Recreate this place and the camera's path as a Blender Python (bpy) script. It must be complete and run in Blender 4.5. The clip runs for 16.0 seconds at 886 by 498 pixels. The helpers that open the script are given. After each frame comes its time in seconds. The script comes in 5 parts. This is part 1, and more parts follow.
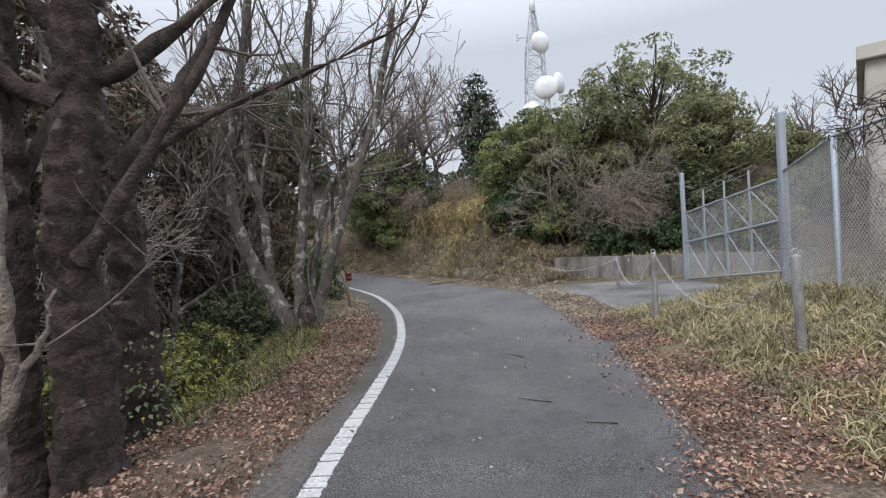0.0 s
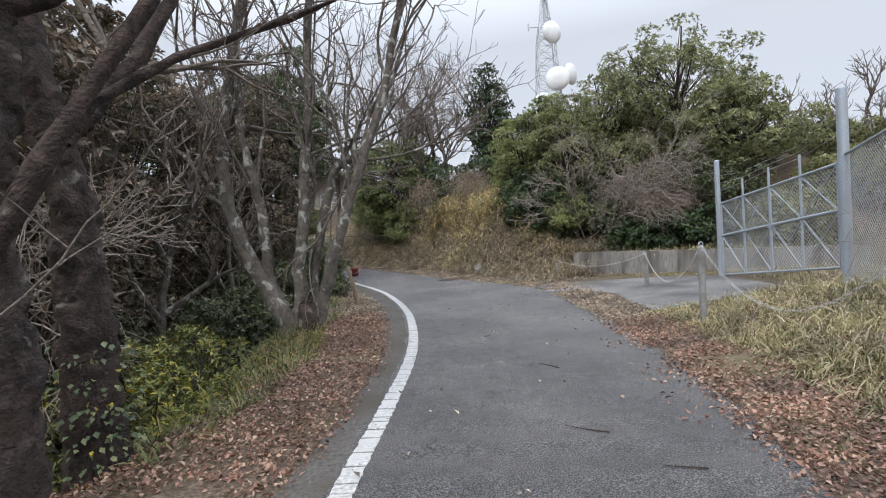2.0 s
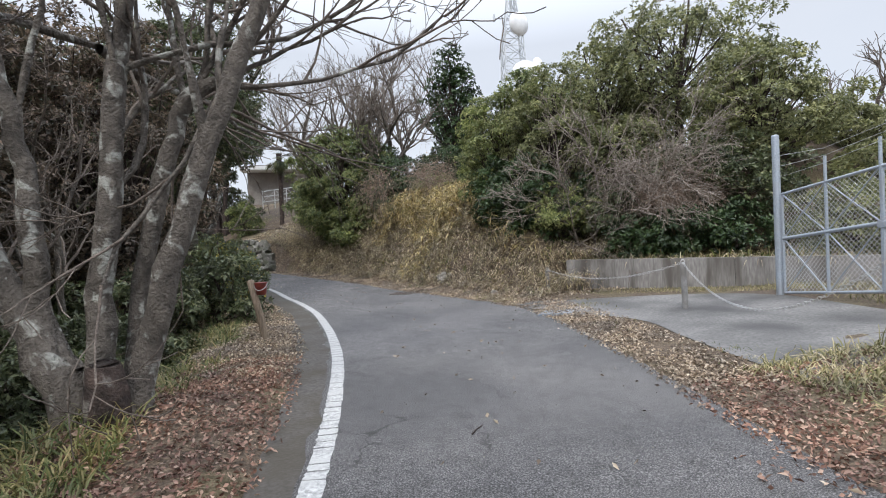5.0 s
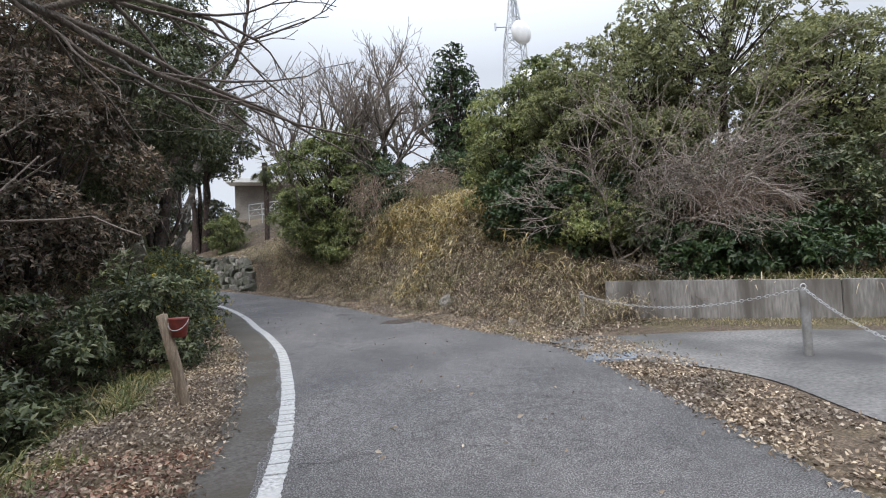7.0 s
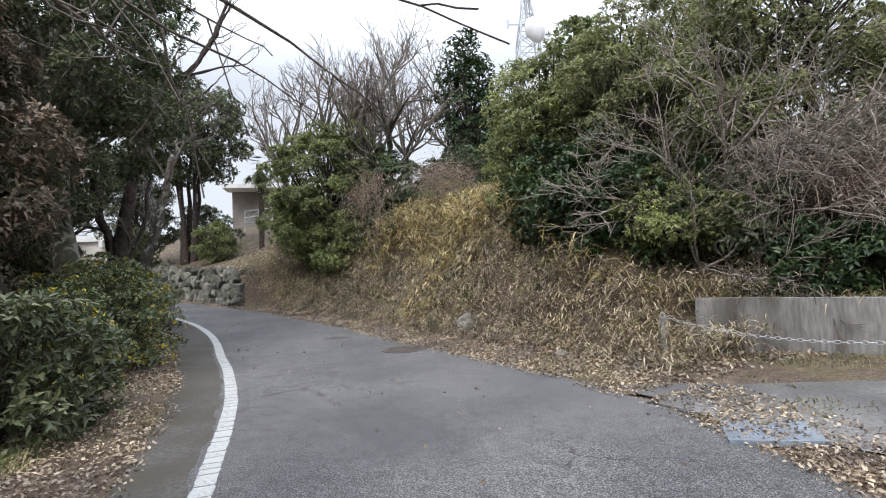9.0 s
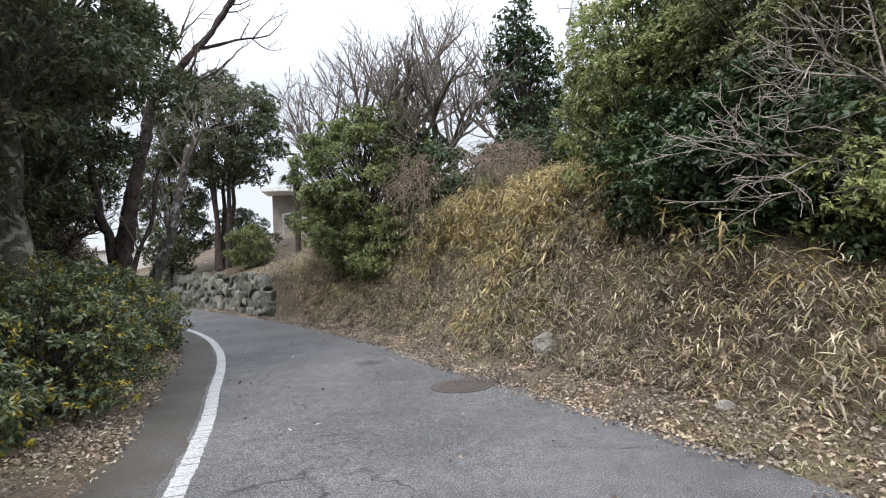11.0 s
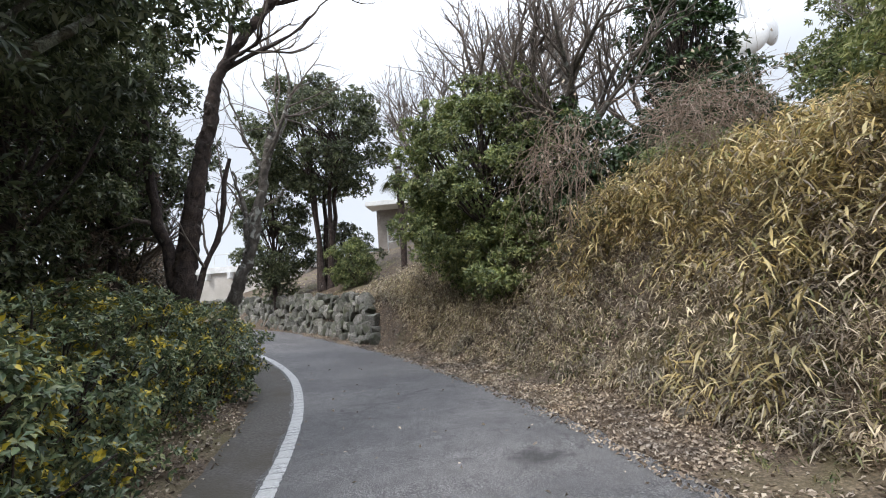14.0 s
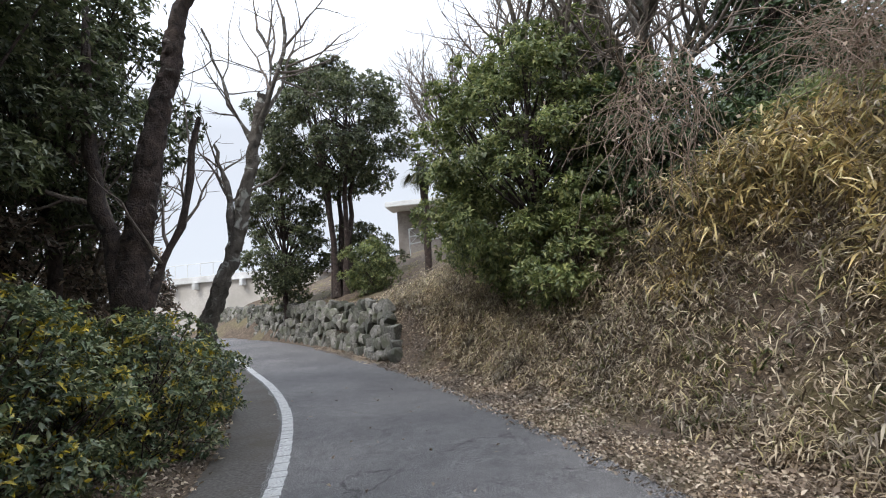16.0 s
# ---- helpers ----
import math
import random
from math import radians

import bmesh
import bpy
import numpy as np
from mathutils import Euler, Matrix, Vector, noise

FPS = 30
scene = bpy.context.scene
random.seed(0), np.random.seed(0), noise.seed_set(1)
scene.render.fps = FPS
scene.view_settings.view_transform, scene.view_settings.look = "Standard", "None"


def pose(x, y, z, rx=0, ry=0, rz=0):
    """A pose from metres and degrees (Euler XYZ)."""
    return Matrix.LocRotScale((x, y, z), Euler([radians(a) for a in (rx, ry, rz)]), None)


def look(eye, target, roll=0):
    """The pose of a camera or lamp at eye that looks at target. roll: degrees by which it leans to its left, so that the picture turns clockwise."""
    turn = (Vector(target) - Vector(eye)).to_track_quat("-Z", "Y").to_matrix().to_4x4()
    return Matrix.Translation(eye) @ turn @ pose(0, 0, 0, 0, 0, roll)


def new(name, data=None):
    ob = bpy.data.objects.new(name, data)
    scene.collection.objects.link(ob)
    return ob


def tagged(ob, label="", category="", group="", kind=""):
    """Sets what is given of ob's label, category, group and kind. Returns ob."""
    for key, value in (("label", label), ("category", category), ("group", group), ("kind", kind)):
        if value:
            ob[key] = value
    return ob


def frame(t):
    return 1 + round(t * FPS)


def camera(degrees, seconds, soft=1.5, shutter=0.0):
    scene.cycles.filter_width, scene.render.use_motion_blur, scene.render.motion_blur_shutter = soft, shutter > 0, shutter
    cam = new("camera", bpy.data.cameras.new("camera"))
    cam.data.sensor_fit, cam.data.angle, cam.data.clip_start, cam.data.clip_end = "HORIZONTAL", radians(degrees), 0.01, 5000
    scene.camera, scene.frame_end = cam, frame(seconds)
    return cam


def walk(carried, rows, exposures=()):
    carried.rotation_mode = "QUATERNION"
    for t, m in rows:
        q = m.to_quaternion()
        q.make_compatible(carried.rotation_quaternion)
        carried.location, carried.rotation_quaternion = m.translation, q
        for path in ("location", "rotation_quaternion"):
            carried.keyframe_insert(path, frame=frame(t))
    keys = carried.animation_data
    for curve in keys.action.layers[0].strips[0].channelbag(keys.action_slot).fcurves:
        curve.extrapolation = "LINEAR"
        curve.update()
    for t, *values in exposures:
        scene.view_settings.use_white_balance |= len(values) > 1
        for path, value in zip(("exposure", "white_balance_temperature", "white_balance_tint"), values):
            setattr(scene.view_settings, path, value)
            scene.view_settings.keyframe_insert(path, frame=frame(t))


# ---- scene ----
cam = camera(83.4, 16.0, soft=1.05)
METRES, EYE, TILT, LEAN, TURN = 20.3, 1.5, 0.0, 0.0, 0.0
ROWS = [
    (0.0, 0.0, 0.0, 0.0, -0.04, -0.72, 3.24),
    (0.5, -0.0038, 0.0015, -0.0005, 0.09, -0.7, 3.15),
    (1.0, -0.0032, 0.0129, -0.0036, 0.45, -1.11, 3.29),
    (1.5, -0.0018, 0.0305, -0.0037, 0.62, -1.27, 3.33),
    (2.0, -0.0084, 0.0486, -0.0024, 0.77, -1.21, 3.15),
    (2.5, -0.009, 0.0764, -0.0031, 0.77, -1.35, 3.25),
    (3.0, -0.0093, 0.1077, -0.0026, -0.11, -1.42, 3.09),
    (3.5, -0.0091, 0.1411, -0.0046, -1.55, -1.5, 2.97),
    (4.0, -0.0095, 0.1766, -0.0044, -2.43, -1.51, 2.89),
    (4.5, -0.0071, 0.2116, -0.0052, -3.62, -1.34, 2.75),
    (7.0, -0.005, 0.3802, -0.0076, -4.27, 1.11, 2.5),
    (7.5, -0.0054, 0.4168, -0.0081, -4.09, 1.52, 2.55),
    (8.0, -0.0048, 0.4513, -0.0089, -3.77, 2.18, 2.57),
    (10.5, -0.013, 0.6237, -0.0095, -1.48, 2.66, 2.79),
    (11.0, -0.0164, 0.6586, -0.01, 1.73, 3.23, 3.14),
    (11.5, -0.0224, 0.6948, -0.0094, 5.06, 3.58, 3.53),
    (12.0, -0.0302, 0.7272, -0.0081, 7.44, 3.99, 3.72),
    (12.5, -0.0416, 0.7589, -0.0073, 10.08, 4.74, 3.93),
    (13.0, -0.0533, 0.7882, -0.007, 11.32, 5.28, 4.0),
    (13.5, -0.0661, 0.8195, -0.0066, 12.84, 5.62, 4.15),
    (14.0, -0.0769, 0.8491, -0.0052, 13.68, 5.89, 4.24),
    (14.5, -0.0904, 0.8807, -0.0053, 14.77, 6.18, 4.32),
    (15.0, -0.1022, 0.9128, -0.0051, 15.52, 6.4, 4.33),
    (15.5, -0.1143, 0.9447, -0.0045, 15.9, 6.68, 4.34),
    (16.0, -0.1256, 0.9754, -0.0036, 16.09, 6.95, 4.35),
]
walk(cam, [(t, pose(0, 0, EYE, TILT, LEAN, TURN) @ pose(METRES * x, METRES * y, METRES * z, 90 + pitch, roll, yaw)) for t, x, y, z, yaw, pitch, roll in ROWS],
     exposures=[(0.0, 0.26), (1.5, 0.36), (3.0, 0.48), (4.5, 0.52), (7.0, 0.46), (10.5, 0.72), (13.0, 0.70), (16.0, 0.60)])

# ---- world and light: overcast winter sky ----
SUN_ELEVATION, SUN_AZIMUTH = radians(50), radians(205)
world = bpy.data.worlds.new("overcast_sky")
scene.world = world
world.use_nodes = True
wt = world.node_tree
wt.nodes.clear()
w_out = wt.nodes.new("ShaderNodeOutputWorld")
w_bg = wt.nodes.new("ShaderNodeBackground")
w_sky = wt.nodes.new("ShaderNodeTexSky")
w_sky.sky_type = "NISHITA"
w_sky.sun_disc = False
w_sky.sun_elevation, w_sky.sun_rotation = SUN_ELEVATION, SUN_AZIMUTH
w_coord = wt.nodes.new("ShaderNodeTexCoord")
w_map = wt.nodes.new("ShaderNodeMapping")
w_map.inputs["Scale"].default_value = (1.0, 1.0, 3.0)
w_noise = wt.nodes.new("ShaderNodeTexNoise")
w_noise.inputs["Scale"].default_value = 1.7
w_noise.inputs["Detail"].default_value = 5
w_ramp = wt.nodes.new("ShaderNodeValToRGB")
w_ramp.color_ramp.elements[0].position, w_ramp.color_ramp.elements[0].color = 0.3, (5.4, 5.78, 6.5, 1)
w_ramp.color_ramp.elements[1].position, w_ramp.color_ramp.elements[1].color = 0.7, (5.8, 6.1, 6.7, 1)
w_mix = wt.nodes.new("ShaderNodeMixRGB")
w_mix.inputs[0].default_value = 0.88
wt.links.new(w_coord.outputs["Generated"], w_map.inputs[0])
wt.links.new(w_map.outputs[0], w_noise.inputs["Vector"])
wt.links.new(w_noise.outputs[0], w_ramp.inputs[0])
wt.links.new(w_sky.outputs[0], w_mix.inputs[1])
wt.links.new(w_ramp.outputs[0], w_mix.inputs[2])
wt.links.new(w_mix.outputs[0], w_bg.inputs[0])
w_bg.inputs[1].default_value = 0.1
# an overcast sky is brightest overhead
w_sep = wt.nodes.new("ShaderNodeSeparateXYZ")
wt.links.new(w_coord.outputs["Generated"], w_sep.inputs[0])
w_grad = wt.nodes.new("ShaderNodeMapRange")
for i, v in enumerate((0.35, 1.0, 1.0, 4.2)):
    w_grad.inputs[i + 1].default_value = v
wt.links.new(w_sep.outputs[2], w_grad.inputs[0])
w_mul = wt.nodes.new("ShaderNodeMixRGB")
w_mul.blend_type = "MULTIPLY"
w_mul.inputs[0].default_value = 1.0
wt.links.new(w_mix.outputs[0], w_mul.inputs[1])
wt.links.new(w_grad.outputs[0], w_mul.inputs[2])
wt.links.new(w_mul.outputs[0], w_bg.inputs[0])
wt.links.new(w_bg.outputs[0], w_out.inputs[0])
sun_data = bpy.data.lights.new("sun", "SUN")
sun_data.energy, sun_data.angle, sun_data.color = 1.4, radians(20), (1.0, 0.96, 0.9)
sun = new("sun", sun_data)
sun.matrix_world = look((math.sin(SUN_AZIMUTH) * 60, math.cos(SUN_AZIMUTH) * 60, 70), (0, 0, 0))

# ---- materials ----
def material(name, rough=0.8, metal=0.0):
    m = bpy.data.materials.new(name)
    m.use_nodes = True
    b = m.node_tree.nodes["Principled BSDF"]
    b.inputs["Roughness"].default_value, b.inputs["Metallic"].default_value = rough, metal
    return m, m.node_tree, b


def ramp(nt, stops):
    r = nt.nodes.new("ShaderNodeValToRGB")
    el = r.color_ramp.elements
    while len(el) < len(stops):
        el.new(0.5)
    for e, (p, c) in zip(el, stops):
        e.position, e.color = p, (*c, 1)
    return r


def noise_node(nt, scale, detail=4, stretch=None, distort=0.0):
    tc = nt.nodes.new("ShaderNodeNewGeometry") if stretch is None else nt.nodes.new("ShaderNodeTexCoord")
    n = nt.nodes.new("ShaderNodeTexNoise")
    n.inputs["Scale"].default_value, n.inputs["Detail"].default_value = scale, detail
    n.inputs["Distortion"].default_value = distort
    if stretch is None:
        nt.links.new(tc.outputs["Position"], n.inputs["Vector"])
    else:
        mp = nt.nodes.new("ShaderNodeMapping")
        mp.inputs["Scale"].default_value = stretch
        nt.links.new(tc.outputs["Object"], mp.inputs[0])
        nt.links.new(mp.outputs[0], n.inputs["Vector"])
    return n


def mix(nt, fac, a, b, mode="MIX"):
    m = nt.nodes.new("ShaderNodeMixRGB")
    m.blend_type = mode
    for i, v in enumerate((fac, a, b)):
        if isinstance(v, (int, float)):
            m.inputs[i].default_value = v
        elif isinstance(v, tuple):
            m.inputs[i].default_value = (*v, 1)
        else:
            nt.links.new(v, m.inputs[i])
    return m.outputs[0]


def bump(nt, b, height, strength=0.4, dist=0.02):
    n = nt.nodes.new("ShaderNodeBump")
    n.inputs["Strength"].default_value, n.inputs["Distance"].default_value = strength, dist
    nt.links.new(height, n.inputs["Height"])
    nt.links.new(n.outputs[0], b.inputs["Normal"])


def two_scale(name, dark, light, tint, big=0.6, fine=14.0, rough=0.85, bumpy=0.4, metal=0.0, stretch=None, dist=0.02):
    """A surface with large stains and fine grain."""
    m, nt, b = material(name, rough, metal)
    n1, n2 = noise_node(nt, big, 3, stretch), noise_node(nt, fine, 6, stretch)
    r = ramp(nt, [(0.3, dark), (0.7, light)])
    nt.links.new(n2.outputs[0], r.inputs[0])
    r1 = ramp(nt, [(0.42, (0, 0, 0)), (0.65, (1, 1, 1))])
    nt.links.new(n1.outputs[0], r1.inputs[0])
    nt.links.new(mix(nt, r1.outputs[0], r.outputs[0], tint), b.inputs["Base Color"])
    if bumpy:
        bump(nt, b, n2.outputs[0], bumpy, dist)
    return m


def leafy(name, colours, rough=0.5, through_light=0.25, stops=None, yellow=None):
    """Leaves that differ from one to the next, thin enough to let light through."""
    m, nt, b = material(name, rough)
    geo = nt.nodes.new("ShaderNodeNewGeometry")
    st = stops or [i / max(1, len(colours) - 1) for i in range(len(colours))]
    r = ramp(nt, list(zip(st, colours)))
    nt.links.new(geo.outputs["Random Per Island"], r.inputs[0])
    patch = noise_node(nt, 1.5, 4)
    rp = ramp(nt, [(0.34, (0.62, 0.64, 0.66)), (0.66, (1.38, 1.34, 1.2))])
    nt.links.new(patch.outputs[0], rp.inputs[0])
    col = mix(nt, 1.0, r.outputs[0], rp.outputs[0], "MULTIPLY")
    if yellow:
        # whole sprigs that have turned yellow
        n3 = noise_node(nt, 5.5, 1)
        r3 = ramp(nt, [(yellow, (0, 0, 0)), (yellow + 0.03, (1, 1, 1))])
        nt.links.new(n3.outputs[0], r3.inputs[0])
        col = mix(nt, r3.outputs[0], col, mix(nt, geo.outputs["Random Per Island"], (0.22, 0.20, 0.03), (0.58, 0.44, 0.04)))
    nt.links.new(col, b.inputs["Base Color"])
    tr = nt.nodes.new("ShaderNodeBsdfTranslucent")
    nt.links.new(col, tr.inputs[0])
    ms = nt.nodes.new("ShaderNodeMixShader")
    ms.inputs[0].default_value = through_light
    nt.links.new(b.outputs[0], ms.inputs[1])
    nt.links.new(tr.outputs[0], ms.inputs[2])
    nt.links.new(ms.outputs[0], nt.nodes["Material Output"].inputs[0])
    return m


def bark(name, dark, light, lichen=None, amount=0.55):
    m, nt, b = material(name, 0.95)
    n1 = noise_node(nt, 7, 8, (1.3, 1.3, 1.0), 0.8)
    n2 = noise_node(nt, 45, 5)
    r = ramp(nt, [(0.3, dark), (0.7, light)])
    nt.links.new(n1.outputs[0], r.inputs[0])
    col = mix(nt, 0.35, r.outputs[0], n2.outputs[0], "OVERLAY")
    if lichen:
        n3 = noise_node(nt, 5.5, 6, distort=0.6)
        r3 = ramp(nt, [(amount, (0, 0, 0)), (amount + 0.08, (1, 1, 1))])
        nt.links.new(n3.outputs[0], r3.inputs[0])
        col = mix(nt, r3.outputs[0], col, lichen)
    nt.links.new(col, b.inputs["Base Color"])
    bump(nt, b, mix(nt, 0.5, n1.outputs[0], n2.outputs[0]), 1.0, 0.06)
    return m


def asphalt_material():
    m, nt, b = material("worn_asphalt", 0.82)
    fine, mid, large = noise_node(nt, 105, 6), noise_node(nt, 6, 8), noise_node(nt, 0.55, 4)
    v = nt.nodes.new("ShaderNodeTexVoronoi")
    v.inputs["Scale"].default_value = 85
    g = nt.nodes.new("ShaderNodeNewGeometry")
    nt.links.new(g.outputs["Position"], v.inputs["Vector"])
    r = ramp(nt, [(0.36, (0.022, 0.021, 0.021)), (0.5, (0.072, 0.070, 0.070)), (0.64, (0.22, 0.215, 0.21))])
    nt.links.new(fine.outputs[0], r.inputs[0])
    rv = ramp(nt, [(0.0, (0.58, 0.58, 0.58)), (0.45, (1.0, 1.0, 1.0))])
    nt.links.new(v.outputs["Distance"], rv.inputs[0])
    rl = ramp(nt, [(0.35, (0.78, 0.78, 0.8)), (0.65, (1.22, 1.2, 1.2))])
    nt.links.new(large.outputs[0], rl.inputs[0])
    rm = ramp(nt, [(0.34, (0.84, 0.845, 0.83)), (0.46, (1.0, 1.0, 1.0)), (0.68, (1.15, 1.15, 1.15))])
    nt.links.new(mid.outputs[0], rm.inputs[0])
    c = mix(nt, 1, mix(nt, 1, mix(nt, 1, r.outputs[0], rl.outputs[0], "MULTIPLY"), rm.outputs[0], "MULTIPLY"), rv.outputs[0], "MULTIPLY")
    # an oil-dark stain on the lane
    ds = nt.nodes.new("ShaderNodeVectorMath")
    ds.operation = "DISTANCE"
    warp = nt.nodes.new("ShaderNodeVectorMath")
    warp.operation = "MULTIPLY_ADD"
    nt.links.new(mid.outputs["Color"], warp.inputs[0])
    warp.inputs[1].default_value = (0.5, 0.5, 0.0)
    nt.links.new(g.outputs["Position"], warp.inputs[2])
    nt.links.new(warp.outputs[0], ds.inputs[0])
    ds.inputs[1].default_value = (-1.7, 22.45, -0.13)
    rs = ramp(nt, [(0.12, (0.35, 0.35, 0.35)), (0.36, (1, 1, 1))])
    nt.links.new(ds.outputs["Value"], rs.inputs[0])
    c = mix(nt, 1, c, rs.outputs[0], "MULTIPLY")
    # base colour is darker at the near end and rises smoothly along y
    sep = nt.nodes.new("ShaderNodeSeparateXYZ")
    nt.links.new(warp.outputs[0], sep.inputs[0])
    y_tone = nt.nodes.new("ShaderNodeMapRange")
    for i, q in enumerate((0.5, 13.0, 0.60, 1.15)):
        y_tone.inputs[i + 1].default_value = q
    nt.links.new(sep.outputs[1], y_tone.inputs[0])
    c = mix(nt, 1, c, y_tone.outputs[0], "MULTIPLY")
    # short cracks
    cr = nt.nodes.new("ShaderNodeTexVoronoi")
    cr.feature = "DISTANCE_TO_EDGE"
    cr.inputs["Scale"].default_value = 0.9
    bend = nt.nodes.new("ShaderNodeVectorMath")
    bend.operation = "MULTIPLY_ADD"
    nt.links.new(mid.outputs["Color"], bend.inputs[0])
    bend.inputs[1].default_value = (0.35, 0.35, 0.0)
    nt.links.new(g.outputs["Position"], bend.inputs[2])
    nt.links.new(bend.outputs[0], cr.inputs["Vector"])
    rc = ramp(nt, [(0.004, (1, 1, 1)), (0.011, (0, 0, 0))])
    nt.links.new(cr.outputs["Distance"], rc.inputs[0])
    where = noise_node(nt, 0.8, 3)
    rw = ramp(nt, [(0.52, (0, 0, 0)), (0.6, (0.7, 0.7, 0.7))])
    nt.links.new(where.outputs[0], rw.inputs[0])
    c = mix(nt, mix(nt, 1, rc.outputs[0], rw.outputs[0], "MULTIPLY"), c, (0.018, 0.017, 0.016))
    nt.links.new(c, b.inputs["Base Color"])
    bump(nt, b, mix(nt, 0.5, fine.outputs[0], v.outputs["Distance"]), 0.8, 0.012)
    return m


def ground_material():
    m, nt, b = material("leaf_mould_soil", 0.95)
    fine, mid, large = noise_node(nt, 40, 6), noise_node(nt, 7, 5), noise_node(nt, 0.5, 3)
    r = ramp(nt, [(0.28, (0.034, 0.026, 0.020)), (0.5, (0.095, 0.072, 0.054)), (0.72, (0.21, 0.165, 0.125))])
    nt.links.new(fine.outputs[0], r.inputs[0])
    r2 = ramp(nt, [(0.3, (0.55, 0.5, 0.45)), (0.7, (1.2, 1.15, 1.05))])
    nt.links.new(mid.outputs[0], r2.inputs[0])
    c = mix(nt, 1, r.outputs[0], r2.outputs[0], "MULTIPLY")
    r3 = ramp(nt, [(0.5, (0, 0, 0)), (0.7, (0.55, 0.55, 0.55))])
    nt.links.new(large.outputs[0], r3.inputs[0])
    c = mix(nt, r3.outputs[0], c, (0.14, 0.125, 0.05))
    nt.links.new(c, b.inputs["Base Color"])
    bump(nt, b, mix(nt, 0.5, fine.outputs[0], mid.outputs[0]), 0.8, 0.04)
    return m


M_ASPHALT = asphalt_material()
M_GROUND = ground_material()
M_LINE = two_scale("worn_white_road_paint", (0.22, 0.22, 0.217), (0.56, 0.56, 0.55), (0.42, 0.42, 0.41), 5, 34, 0.75, 0.4)
M_DARK_BACKING = two_scale("dark_wall_backing", (0.020, 0.016, 0.013), (0.055, 0.045, 0.036), (0.03, 0.03, 0.02), 3, 25, 0.95, 0.5)
M_SHOULDER = two_scale("mossy_grey_shoulder_concrete", (0.045, 0.041, 0.037), (0.115, 0.105, 0.095), (0.06, 0.052, 0.04), 1.4, 30, 0.9, 0.4)
M_APRON = two_scale("weathered_concrete_apron", (0.10, 0.097, 0.094), (0.23, 0.223, 0.213), (0.062, 0.060, 0.060), 0.55, 26, 0.85, 0.35)
M_CONCRETE = two_scale("stained_concrete_wall", (0.15, 0.143, 0.136), (0.30, 0.285, 0.27), (0.10, 0.09, 0.08), 1.0, 9, 0.9, 0.3, stretch=(3.5, 3.5, 0.5))
M_GALV = two_scale("galvanised_blue_grey_steel", (0.30, 0.35, 0.41), (0.45, 0.50, 0.56), (0.36, 0.39, 0.43), 3, 40, 0.5, 0.1, 0.45)
M_WIRE = two_scale("dull_zinc_wire", (0.40, 0.41, 0.42), (0.58, 0.59, 0.60), (0.44, 0.43, 0.42), 3, 40, 0.5, 0.0, 0.5)
M_PLATE = two_scale("scuffed_blue_grey_steel_plate", (0.22, 0.26, 0.31), (0.36, 0.41, 0.47), (0.20, 0.22, 0.25), 3, 30, 0.4, 0.15, 0.3)
M_POST = two_scale("scuffed_grey_painted_post", (0.20, 0.20, 0.20), (0.30, 0.30, 0.295), (0.15, 0.14, 0.13), 4, 35, 0.6, 0.15)
M_STONE = two_scale("lichened_grey_field_stone", (0.06, 0.058, 0.053), (0.215, 0.207, 0.19), (0.075, 0.08, 0.055), 2.6, 16, 0.9, 0.6, dist=0.03)
M_ROCK = two_scale("pale_rock", (0.13, 0.12, 0.105), (0.31, 0.29, 0.26), (0.11, 0.10, 0.075), 3, 18, 0.9, 0.6, dist=0.03)
M_IRON = two_scale("rusty_dark_cast_iron", (0.05, 0.045, 0.042), (0.12, 0.10, 0.09), (0.10, 0.075, 0.055), 5, 45, 0.7, 0.3, 0.4)
# pale house wall toned down: the eave's shade is in this colour
M_HOUSE_SHADED = two_scale("shade_toned_house_wall", (0.20, 0.18, 0.16), (0.30, 0.275, 0.25), (0.17, 0.15, 0.135), 0.6, 9, 0.9, 0.15)
M_WHITE = two_scale("weathered_white_paint", (0.60, 0.61, 0.61), (0.76, 0.76, 0.75), (0.55, 0.55, 0.53), 1.2, 14, 0.6, 0.1)
M_BEIGE = two_scale("pale_rendered_wall", (0.48, 0.45, 0.41), (0.58, 0.55, 0.51), (0.42, 0.39, 0.35), 0.5, 8, 0.9, 0.15)
M_DARKGLASS = two_scale("dark_window_glass", (0.03, 0.035, 0.04), (0.05, 0.055, 0.06), (0.04, 0.05, 0.055), 1, 4, 0.08, 0.0)
M_TOWER = two_scale("pale_steel_mast_paint", (0.50, 0.53, 0.56), (0.62, 0.64, 0.66), (0.42, 0.45, 0.48), 1, 10, 0.5, 0.0)
M_DISH = two_scale("white_dish_shell", (0.70, 0.72, 0.73), (0.80, 0.81, 0.81), (0.62, 0.63, 0.64), 0.8, 6, 0.45, 0.0)
M_RED = two_scale("faded_red_plastic", (0.20, 0.035, 0.026), (0.30, 0.055, 0.04), (0.13, 0.03, 0.024), 7, 30, 0.5, 0.1)
M_STAKE = two_scale("weathered_wooden_stake", (0.20, 0.15, 0.105), (0.33, 0.26, 0.19), (0.15, 0.115, 0.085), 6, 30, 0.85, 0.4, stretch=(8, 8, 1))
M_BARK_DARK = bark("dark_ridged_bark", (0.013, 0.009, 0.0075), (0.078, 0.054, 0.045), (0.17, 0.155, 0.14), 0.64)
M_BARK_GREY = bark("grey_lichened_bark", (0.055, 0.047, 0.040), (0.155, 0.135, 0.115), (0.33, 0.33, 0.30), 0.57)
